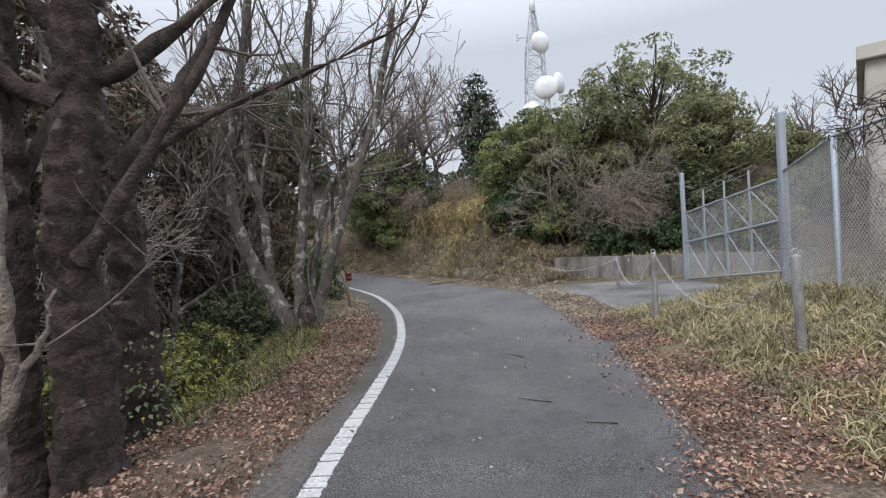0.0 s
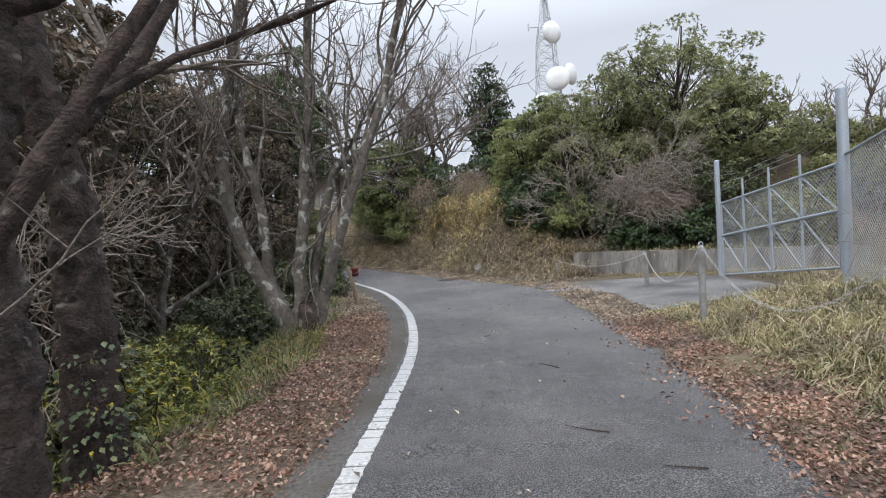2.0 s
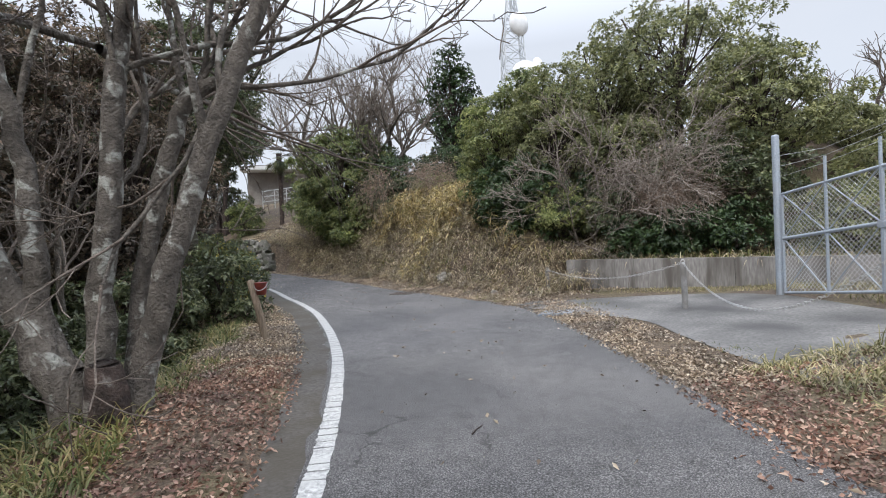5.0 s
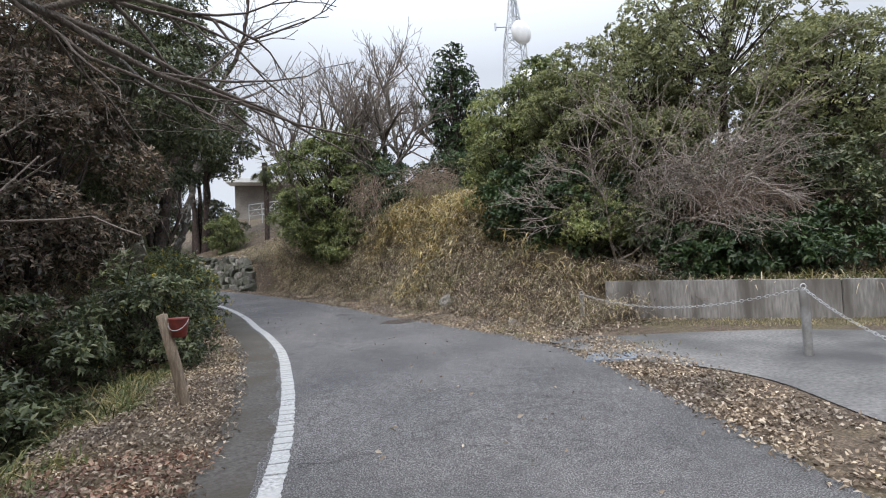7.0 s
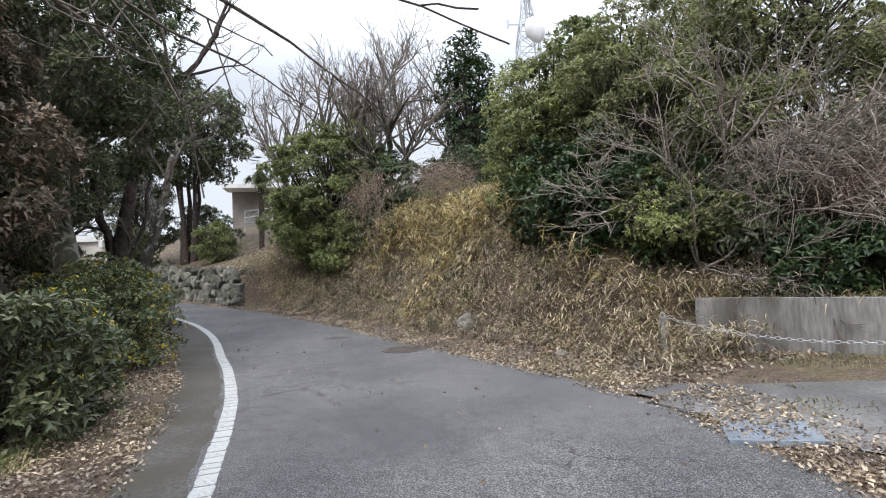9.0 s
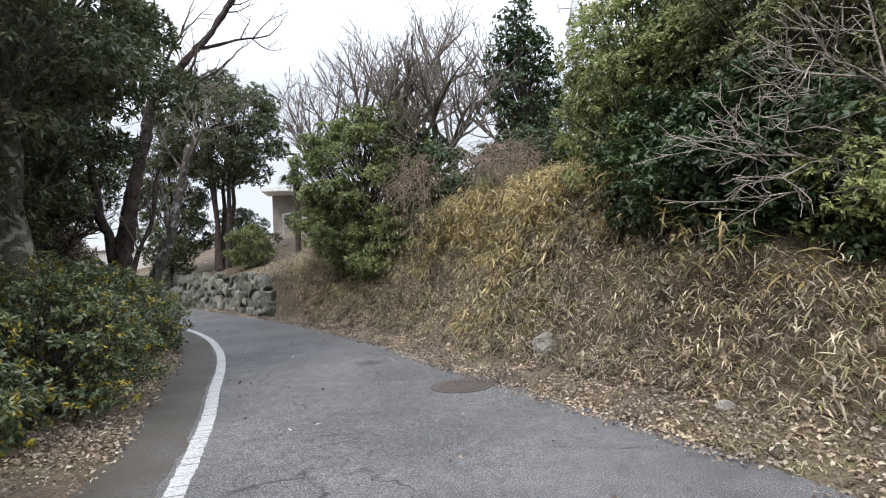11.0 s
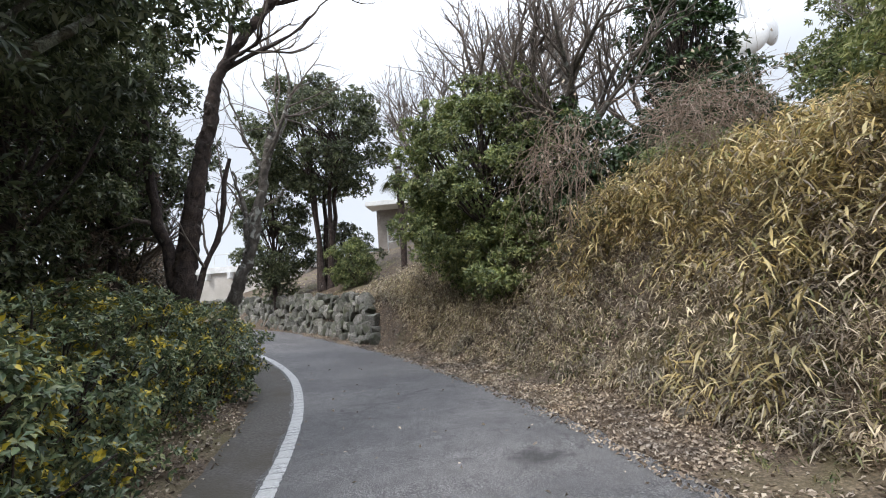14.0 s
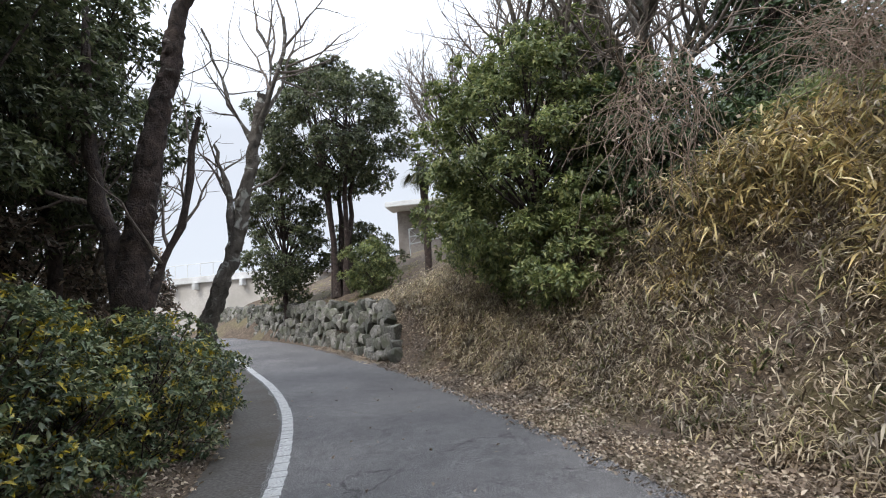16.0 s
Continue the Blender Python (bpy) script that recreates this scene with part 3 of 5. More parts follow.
def bare_tree(x, y, tall, radius, seed, label, lean=(0, 0), last=4, kids=(6, 5, 4, 3), mat=None, twig=None, spread=(30, 60), trunk=0.42, gnarl=0.28, z=None, min_twig=0.006):
    rng = np.random.default_rng(seed)
    z = h1(x, y) - 0.15 if z is None else z
    out, tips = [], []
    grow(rng, (0, 0, 0), (lean[0], lean[1], 1), tall * trunk, radius, 0, last, out, tips, gnarl, 0.10, kids, spread)
    out = [(p, np.maximum(r, min_twig), l) for p, r, l in out]
    t = empty("bare_tree", x, y, z, label, "tree")
    wood(t, out, mat or M_BARK_GREY, twig or M_TWIG)
    return t


def stem(rng, keys, r0, r1, n=14, wobble=0.03):
    p = np.array(keys, float)
    k = np.linspace(0, len(p) - 1, n)
    pts = np.stack([np.interp(k, np.arange(len(p)), p[:, i]) for i in range(3)], 1)
    for _ in range(2):
        pts[1:-1] = (pts[:-2] + 2 * pts[1:-1] + pts[2:]) / 4
    pts[1:] += rng.normal(0, wobble, (n - 1, 3))
    return pts, np.linspace(r0, r1, n) * (1 + 0.35 * np.exp(-np.arange(n) * 1.4))


def rosettes(rng, tips, outs, length, width, per=6, droop=0.25):
    """Whorls of leaves at twig tips, spreading round the twig's direction."""
    o = unit(outs)
    s1 = unit(np.cross(o, rng.normal(0, 1, o.shape)))
    s2 = np.cross(o, s1)
    n = len(tips) * per
    c, o, s1, s2 = (np.repeat(q, per, 0) for q in (tips, o, s1, s2))
    th = np.tile(np.arange(per) * 2 * np.pi / per, len(tips)) + rng.normal(0, 0.35, n)
    open_up = rng.uniform(0.55, 1.35, n)[:, None]
    along = o * 0.75 + open_up * (np.cos(th)[:, None] * s1 + np.sin(th)[:, None] * s2) - np.array([0, 0, droop])
    up = o * 1.2 + np.array([0, 0, 0.8]) + rng.normal(0, 0.3, (n, 3))
    return leaf_arrays(c + rng.normal(0, length * 0.18, (n, 3)), along, up, length * rng.uniform(0.6, 1.25, n), width * rng.uniform(0.7, 1.2, n))


def crown_pads(rng, n, rx, ry, rz, shell=0.5):
    """Centres of the leafy pads of a crown, spread evenly over it at uneven depths."""
    k = np.arange(n) + 0.5
    zz = 1 - 2 * k / n
    th = np.pi * (1 + 5 ** 0.5) * k + rng.uniform(0, 6.28)
    d = np.stack([np.sqrt(1 - zz ** 2) * np.cos(th), np.sqrt(1 - zz ** 2) * np.sin(th), zz], 1) + rng.normal(0, 0.14, (n, 3))
    wave = np.array([noise.noise(Vector(q) * 1.7 + Vector((rx * 7.3, rz * 3.1, n * 0.37))) for q in d])
    r = rng.uniform(shell, 0.92, n) * (1.0 + 0.32 * wave)
    return unit(d) * r[:, None] * np.array([rx, ry, rz])


def evergreen(x, y, tall, wide, low, seed, label, mat, leaf=0.11, slim=0.42, radius=0.14, name="evergreen_tree", pad=0.5, lean=(0, 0), deep=None, thick=1.0, barkm=None, z=None, gaps=0.0, stems=1, shell=0.5, per=6):
    """A broad-leaved evergreen: stems, limbs and a crown of leafy pads with dark hollows between them."""
    rng = np.random.default_rng(seed)
    z = h1(x, y) - 0.12 if z is None else z
    t = empty(name, x, y, z, label, "shrub" if name.endswith("shrub") else "tree")
    mid, half = (tall + low) / 2, (tall - low) / 2
    rx, ry = wide / 2, (deep or wide) / 2
    area = 4 * math.pi * (((rx * ry) ** 1.6 + (rx * half) ** 1.6 + (ry * half) ** 1.6) / 3) ** (1 / 1.6)
    n = max(9, int(1.25 * area / (math.pi * pad * pad)))
    c = crown_pads(rng, n, rx, ry, half, shell) + np.array([lean[0], lean[1], mid])
    c = c[c[:, 2] > min(0.12, low)]
    if gaps:
        hole = np.array([noise.noise(Vector(q) * 0.75 + Vector((seed, 0, 0))) for q in c])
        c = c[hole > -0.55 + 0.6 * gaps]
    tb = Tubes()
    roots = []
    for i in range(stems):
        a = 2 * math.pi * i / stems + 0.6
        f = 0.0 if stems == 1 else 1.0
        foot = np.array([0.35 * f * math.cos(a), 0.25 * f * math.sin(a), 0])
        top = np.array([lean[0] + f * 0.4 * rx * math.cos(a), lean[1] + f * 0.4 * ry * math.sin(a), tall * 0.9])
        p, r = stem(rng, [foot, foot * 1.3 + np.array([lean[0] * 0.4, lean[1] * 0.4, mid * 0.5]), (foot + top) / 2 + np.array([0, 0, 0.1 * tall]), top], radius, radius * 0.2, 10, 0.05)
        tb.add(p, r, 9)
        roots.append(p)
    for q in c[:70]:
        p = roots[rng.integers(stems)]
        k = p[min(9, max(1, int(9 * np.clip((q[2] - 0.35 * half) / tall, 0.12, 0.95))))]
        m = (k + q) / 2 + rng.normal(0, 0.12, 3) + np.array([0, 0, -0.12])
        tb.add(np.array([k, m, q]), np.array([radius * 0.3, radius * 0.16, 0.008]), 4)
    tb.make("trunk", barkm or M_BARK_DARK, t)
    pr = pad * rng.uniform(0.65, 1.25, len(c))
    m = np.maximum(4, (thick * 0.85 * 2 * math.pi * pr ** 2 * 0.7 / (0.5 * slim * leaf * leaf) / per).astype(int))
    ctr, rad = np.repeat(c, m, 0), np.repeat(pr, m)
    k = len(ctr)
    u = unit(rng.normal(0, 1, (k, 3)) + np.array([0, 0, 0.55]))
    out = unit(ctr - np.array([lean[0], lean[1], mid - 0.3 * half]))
    u = unit(u + 0.45 * out)
    tips = ctr + u * np.array([1, 1, 0.62]) * (rad * np.where(rng.uniform(0, 1, k) < 0.8, rng.uniform(0.72, 1.08, k), rng.uniform(0.1, 0.7, k)))[:, None]
    v, f = rosettes(rng, tips, u + 0.35 * out, leaf, leaf * slim, per)
    tagged(mesh_obj("crown", v, f, mat, t), kind="stuff")
    return t


# ---- woods below the lane ----
def trunk_tree(x, y, keys, r0, r1, seed, label, mat, limbs=(), last=3):
    """A tree with a trunk of given bends and limbs of given starts and bends."""
    rng = np.random.default_rng(seed)
    z = h1(x, y) - 0.15
    out = []
    tp, tr = stem(rng, keys, r0, r1, 22, 0.012)
    kk = np.linspace(0, 21, 150)
    out.append((np.stack([np.interp(kk, np.arange(22), tp[:, i]) for i in range(3)], 1), np.interp(kk, np.arange(22), tr), 0))
    for kk, a, b, kids_n in limbs:
        p, r = stem(rng, kk, a, b, 10, 0.02)
        out.append((p, r, 1))
        for j in range(kids_n):
            i = rng.integers(3, 9)
            w = unit(p[i] - p[i - 1]) + rng.normal(0, 0.6, 3)
            grow(rng, p[i], w, 0.9 * rng.uniform(0.5, 1.3), r[i] * 0.45, 2, 4, out, [], 0.3, 0.05, (3, 3, 3, 2), (25, 60), 0.6)
    p, r = out[0][0], out[0][1]
    for j in range(last):
        i = rng.integers(95, 145)
        grow(rng, p[i], unit(p[i] - p[i - 4]) + rng.normal(0, 0.55, 3), 2.2 * rng.uniform(0.6, 1.2), r[i] * 0.5, 1, 4, out, [], 0.3, 0.08, (3, 4, 3, 3), (25, 60), 0.6)
    out = [(a, np.maximum(b, 0.004), c) for a, b, c in out]
    t = empty("bare_tree", x, y, z, label, "tree")
    wood(t, out, mat, M_TWIG, knobbly=min(0.042, 0.2 * r0))
    return t

# cherry trunks on the verge
trunk_tree(-2.62, 3.55, [(0, 0, 0), (0.02, 0, 1.0), (-0.05, 0.03, 2.2), (0.05, 0.1, 3.4), (0.15, 0.2, 5.5)], 0.21, 0.13, 11, "thick dark cherry trunk beside the lane", M_BARK_DARK,
           [([(0.1, -0.1, 1.75), (0.28, -0.05, 2.07), (0.6, 0.15, 2.61), (0.79, 0.35, 3.22), (1.01, 0.55, 3.78), (1.2, 0.7, 4.6)], 0.062, 0.028, 5),
            ([(0.42, 0.08, 2.33), (0.56, 0.42, 2.78), (1.26, 0.95, 3.2), (1.93, 1.35, 3.63), (2.4, 1.6, 4.1)], 0.028, 0.010, 7),
            ([(0, 0, 2.9), (-0.6, -0.1, 3.2), (-1.3, 0.2, 3.8)], 0.08, 0.03, 4)])
trunk_tree(-2.85, 4.6, [(0, 0, 0), (-0.03, 0, 1.1), (-0.08, 0.05, 2.1), (-0.35, 0.1, 3.0), (-0.8, 0.3, 5.0)], 0.20, 0.12, 12, "dark ivy-footed cherry trunk beside the lane", M_BARK_DARK,
           [([(-0.2, 0, 2.6), (0.2, 0.4, 3.3), (0.5, 0.9, 4.4)], 0.09, 0.04, 4)])
ivy_foot = bpy.data.objects["bare_tree.001"]
rng = np.random.default_rng(15)
n = 260
th, zz = rng.uniform(-2.2, 1.2, n), rng.uniform(0.1, 1.15, n) ** 1.2
rr = 0.2 + 0.10 * rng.uniform(0, 1, n) + 0.08 * np.exp(-zz * 4)
at = np.stack([rr * np.cos(th), rr * np.sin(th), zz], 1)
v, f = leaf_arrays(at, np.stack([np.cos(th), np.sin(th), -0.6 * np.ones(n)], 1) + rng.normal(0, 0.4, (n, 3)), np.array([0, 0, 1.0]) + rng.normal(0, 0.4, (n, 3)), 0.052 * rng.uniform(0.6, 1.3, n), 0.04 * rng.uniform(0.6, 1.3, n))
tagged(mesh_obj("ivy", v, f, M_LEAF_HEDGE, ivy_foot, "ivy leaves climbing the trunk's foot"), kind="stuff")
trunk_tree(-3.1, 3.55, [(0, 0, 0), (-0.05, 0, 0.9), (0.0, 0.05, 2.0), (-0.1, 0.1, 4.5)], 0.17, 0.10, 13, "brown trunk standing behind a cherry tree", M_BARK_DARK)
trunk_tree(-2.78, 2.95, [(0, 0, 0), (0.03, 0, 0.6), (0.15, 0.05, 1.1), (0.05, 0.1, 1.8), (0.1, 0.1, 3.2)], 0.06, 0.025, 14, "slender pale-barked sapling beside a cherry trunk", M_BARK_PALE,
           [([(0.12, 0.05, 1.0), (0.3, 0.1, 1.35), (0.38, 0.1, 1.6)], 0.03, 0.01, 2)], 2)

# many-stemmed tree at the bend
cl = empty("multi_stemmed_tree", -2.62, 9.25, h1(-2.62, 9.25) - 0.1, "grey lichened tree with five spreading stems", "tree")
rng = np.random.default_rng(21)
stems = []
for keys, r0, r1 in (([(-0.05, 0.05, -0.55), (-0.3, 0, 0.1), (-0.7, 0.1, 0.75), (-1.2, 0.15, 1.7), (-1.42, 0.25, 2.6), (-1.3, 0.4, 4.0), (-0.9, 0.5, 6.5)], 0.17, 0.07),
                     ([(-0.4, 0.1, 0.35), (-0.72, 0.2, 1.0), (-0.68, 0.2, 1.6), (-0.78, 0.2, 2.5), (-1.05, 0.2, 3.3), (-1.0, 0.3, 5.5)], 0.11, 0.05),
                     ([(-0.12, 0.05, -0.5), (-0.12, 0.05, 0.1), (-0.12, 0.1, 0.9), (0.0, 0.15, 2.0), (0.12, 0.2, 3.4), (0.3, 0.3, 6.0)], 0.13, 0.06),
                     ([(0.15, 0, -0.5), (0.2, 0, 0.1), (0.32, 0, 0.7), (0.62, 0.05, 1.7), (1.08, 0.1, 2.9), (1.55, 0.2, 4.0), (1.9, 0.3, 6.0)], 0.13, 0.055),
                     ([(0.0, 0.28, -0.5), (0.0, 0.3, 0.1), (0.1, 0.35, 1.3), (0.35, 0.4, 2.2), (0.5, 0.45, 2.75), (0.85, 0.5, 2.95), (1.0, 0.5, 3.05)], 0.09, 0.06)):
    p, r = stem(rng, keys, r0, r1, 20, 0.02)
    stems.append((p, r, 0))
    for j in range(9):
        i = rng.integers(11, 20)
        grow(rng, p[i], unit(p[i] - p[i - 1]) + rng.normal(0, 0.5, 3) + np.array([-0.1, 0.1, 0.25]), 2.4 * rng.uniform(0.5, 1.2), r[i] * 0.42, 1, 4, stems, [], 0.3, 0.08, (3, 4, 4, 3), (25, 60), 0.62)
for start, way, ln in (((-0.3, 0.6, 3.3), (-0.12, 1.0, 0.22), 3.6), ((0.3, 0.5, 3.8), (0.1, 1.0, 0.2), 3.4), ((-1.3, 0.5, 3.6), (-0.2, 1.0, 0.25), 3.2)):
    grow(rng, start, way, ln, 0.05, 1, 4, stems, [], 0.3, 0.02, (4, 4, 4, 3), (25, 60), 0.62)
stems = [(a, np.maximum(b, 0.005), c) for a, b, c in stems]
wood(cl, stems, M_BARK_GREY, M_TWIG, knobbly=0.02)
t = Tubes()
t.add([(0.08, -0.16, -0.15), (0.06, -0.18, 0.2), (0.05, -0.18, 0.5), (0.05, -0.18, 0.52), (0.05, -0.18, 0.47)], [0.2, 0.15, 0.13, 0.11, 0.01], 14)
t.make("stump", M_BARK_DARK, cl, "dark rotten sawn stump", knobbly=0.03)

# forked tree and leaning tree at the second bend
trunk_tree(-8.3, 25.0, [(0, 0, 0), (0, 0, 0.8), (0, 0, 1.5), (-0.04, 0, 2.4), (0.15, 0.04, 3.2), (0.25, 0.07, 3.9), (0.34, 0.1, 4.7), (0.57, 0.16, 5.15), (0.6, 0.17, 6.0), (0.9, 0.3, 6.7), (2.4, 0.7, 8.2), (3.0, 0.9, 10.0), (2.9, 1.0, 12.0)], 0.25, 0.03, 31, "dark forked tree leaning over the lane", M_BARK_DARK,
           [([(-0.05, 0, 1.7), (-0.25, -0.07, 2.6), (-0.5, -0.14, 3.5), (-0.55, -0.15, 4.2), (-0.9, 0, 6.5)], 0.15, 0.05, 6), ([(0.05, 0.1, 1.7), (0.2, 0.3, 2.4), (0.45, 0.5, 3.2), (0.55, 0.6, 4.6)], 0.08, 0.03, 6)], 7)
trunk_tree(-9.05, 27.1, [(-0.1, 0, 0), (0.0, 0, 1.2), (0.2, 0.05, 1.95), (0.55, 0.15, 2.65), (0.62, 0.17, 3.1), (0.79, 0.22, 3.85), (1.02, 0.28, 5.1), (1.14, 0.32, 5.6), (1.15, 0.32, 5.7)], 0.17, 0.08, 32, "mossy leaning tree with a broken top", M_BARK_GREY,
           [([(0.58, 0.16, 2.8), (0.54, 0.15, 3.75), (0.4, 0.1, 4.3), (0.25, 0.07, 4.8)], 0.08, 0.03, 6), ([(0.95, 0.27, 4.7), (0.5, 0.2, 5.6), (-0.05, 0.2, 7.2)], 0.05, 0.018, 9)], 3)

# evergreens below the lane
WOOD = "dense dark evergreen tree in the wood below the lane"
evergreen(-6.9, 16.6, 9.0, 4.6, 1.0, 41, "brown-tinged evergreen tree leaning towards the lane", M_LEAF_BROWNED, 0.12, 0.36, 0.16, pad=0.5, gaps=0.4, stems=2)
evergreen(-10.0, 22.6, 10.5, 5.0, 2.6, 42, WOOD, M_LEAF_DARK, 0.13, 0.4, 0.18, pad=0.5, gaps=0.2, stems=2)
evergreen(-10.7, 25.7, 10.0, 3.8, 3.0, 158, WOOD, M_LEAF_DARK, 0.13, 0.4, 0.14, pad=0.48, gaps=0.15)
evergreen(-6.7, 20.3, 9.8, 5.0, 2.9, 48, "dark long-leaved evergreen with a mossy lichened trunk", M_LEAF_DARK, 0.13, 0.34, 0.27, pad=0.48, gaps=0.22, barkm=M_BARK_MOSSY)
for x, y, tall, wide, low, seed in ((-12.5, 25.5, 9.0, 5.0, 0.3, 154), (-12.5, 20.0, 8.5, 5.0, 0.2, 155), (-14.5, 29.5, 5.0, 4.0, 0.0, 156)):
    evergreen(x, y, tall, wide, low, seed, "purplish-brown twiggy evergreen behind the hedge", M_LEAF_BROWNED, 0.14, 0.4, 0.14, pad=0.5, gaps=0.25, stems=2)
for x, y, tall, wide, low, seed, mt in ((-8.5, 12.8, 11.5, 5.6, 0.0, 43, M_LEAF_BROWNED), (-12, 19, 13, 6.5, 0.5, 44, M_LEAF_DARK), (-7.2, 7.6, 10, 5.0, 0.2, 45, M_LEAF_BROWNED), (-11.5, 4.5, 14, 7, 0.5, 46, M_LEAF_DARK),
                                        (-14, 10.5, 14.5, 7, 0.5, 47, M_LEAF_BROWNED), (-8, 1.2, 11, 5, 0.2, 49, M_LEAF_DARK), (-10.6, 23.6, 4.6, 3.6, -0.4, 40, M_LEAF_BROWNED), (-9.4, 20.9, 3.6, 3.0, -0.3, 39, M_LEAF_BROWNED)):
    evergreen(x, y, tall, wide, low, seed, WOOD if mt is M_LEAF_DARK else "brown-tinged evergreen tree in the wood below the lane", mt, 0.17, 0.4, 0.18, pad=0.6, gaps=0.15)
for x, y, wide, tall, seed in ((-5.3, 19.2, 2.2, 2.0, 91), (-6.3, 20.9, 2.3, 2.2, 92), (-7.2, 22.5, 2.3, 2.3, 93), (-8.2, 24.0, 2.2, 2.0, 94), (-6.9, 19.4, 2.6, 2.4, 95), (-4.9, 17.4, 1.7, 1.7, 96), (-7.55, 24.5, 1.8, 1.9, 88), (-8.7, 26.3, 1.5, 1.5, 89)):
    evergreen(x, y, tall, wide, -0.3, seed, "thick evergreen hedge shrub with a few yellow leaves", M_LEAF_HEDGE, 0.074, 0.46, 0.04, name="hedge_shrub", pad=0.26, thick=0.8, shell=0.6)
for x, y, wide, tall, seed in ((-3.3, 6.0, 1.5, 1.25, 97), (-3.6, 7.4, 1.6, 1.2, 98), (-4.4, 5.0, 1.9, 1.7, 99), (-4.6, 8.6, 1.8, 1.5, 90)):
    evergreen(x, y, tall, wide, -0.2, seed, "low yellow-green shrub on the verge slope", M_LEAF_VERGE, 0.075, 0.36, 0.03, name="verge_shrub", pad=0.26, thick=0.55, gaps=0.3)
for x, y, wide, tall, seed in ((-4.9, 11.6, 2.6, 2.0, 141), (-6.0, 10.2, 2.8, 2.4, 142), (-5.2, 14.2, 2.6, 2.2, 143), (-6.6, 13.0, 2.8, 2.6, 144), (-5.9, 8.0, 2.4, 2.2, 145), (-4.1, 15.6, 1.9, 1.9, 146), (-4.35, 13.0, 1.5, 1.2, 147)):
    evergreen(x, y, tall, wide, -0.3, seed, "dark evergreen undergrowth on the slope below the lane", M_LEAF_DARK, 0.11, 0.4, 0.05, name="undergrowth_shrub", pad=0.36, gaps=0.1)

# trees on the bank above the lane
evergreen(3.3, 22.6, 4.4, 3.6, -0.2, 51, "dense bright green broad-leaved tree on the bank", M_LEAF_BRIGHT, 0.105, 0.42, 0.12, pad=0.42)
evergreen(4.4, 22.3, 5.0, 3.2, 0.6, 150, "ivy-crowned green tree behind a brighter one", M_LEAF_MID, 0.12, 0.6, 0.14, pad=0.45)
evergreen(4.5, 20.4, 4.3, 3.4, -0.4, 50, "olive-green shrubby tree above the retaining wall", M_LEAF_OLIVE, 0.10, 0.42, 0.1, pad=0.42, thick=0.85)
for x, y, wide, tall, seed in ((2.95, 21.2, 2.2, 2.4, 151), (3.4, 20.1, 2.3, 2.4, 159), (4.0, 19.3, 2.2, 2.0, 160)):
    evergreen(x, y, tall, wide, -0.4, seed, "dark green shrub with low skirts on the bank", M_IVY, 0.11, 0.5, 0.06, name="bank_shrub", pad=0.36)
evergreen(4.15, 18.7, 1.7, 1.8, 0.2, 152, "bright green low shrub at the wall's end", M_LEAF_BRIGHT, 0.085, 0.4, 0.04, name="bank_shrub", pad=0.28)
evergreen(-3.4, 30.9, 6.5, 5.7, -0.6, 52, "dense green broad-leaved tree with hanging vines", M_LEAF_MID, 0.125, 0.45, 0.14, pad=0.5, shell=0.6, thick=1.3)
evergreen(10.1, 18.8, 3.7, 4.6, 0.2, 53, "broad dark green layered tree behind the gate", M_LEAF_OLIVE, 0.12, 0.42, 0.16, pad=0.5)
evergreen(9.0, 21.5, 6.0, 6.6, 0.8, 54, "tall loose-crowned tree with light olive leaves", M_LEAF_OLIVE, 0.13, 0.42, 0.13, pad=0.5, thick=0.7, gaps=0.45, stems=3)
evergreen(6.7, 21.8, 5.2, 3.4, 0.6, 153, "slender thin-crowned tree with light olive leaves", M_LEAF_OLIVE, 0.12, 0.42, 0.09, pad=0.42, thick=0.6, gaps=0.5, stems=2)
evergreen(2.8, 34.0, 9.6, 3.5, 0.8, 55, "tall tree trunk smothered in dark ivy", M_IVY, 0.17, 0.6, 0.2, pad=0.55)
evergreen(4.4, 37.0, 6.6, 3.6, 0.5, 56, "dark rounded evergreen on the hilltop", M_LEAF_DARK, 0.2, pad=0.7)
evergreen(-1.2, 31.2, 4.0, 5.0, 0.0, 57, "dark green undergrowth below bare trees", M_IVY, 0.15, 0.55, name="undergrowth_shrub", pad=0.5)
evergreen(-12.7, 39.5, 10.9, 7.2, 4.2, 58, "round-headed evergreen with bare stems above the stone wall", M_LEAF_DARK, 0.17, 0.45, 0.15, pad=0.62, stems=5, shell=0.6, thick=1.25)
evergreen(-15.7, 39.8, 9.0, 3.8, 0.6, 59, "narrow dark evergreen above the stone wall", M_LEAF_DARK, 0.15, 0.45, pad=0.5, shell=0.6, thick=1.35)
evergreen(-12.6, 41.2, 3.2, 3.6, -0.1, 157, "dark shrub under the round-headed evergreen", M_LEAF_DARK, 0.16, 0.42, 0.05, name="slope_shrub", pad=0.45)
evergreen(-10.6, 37.9, 2.2, 2.3, -0.2, 60, "low rounded shrub on the dry grass slope", M_LEAF_MID, 0.13, 0.42, 0.05, name="slope_shrub", pad=0.36)
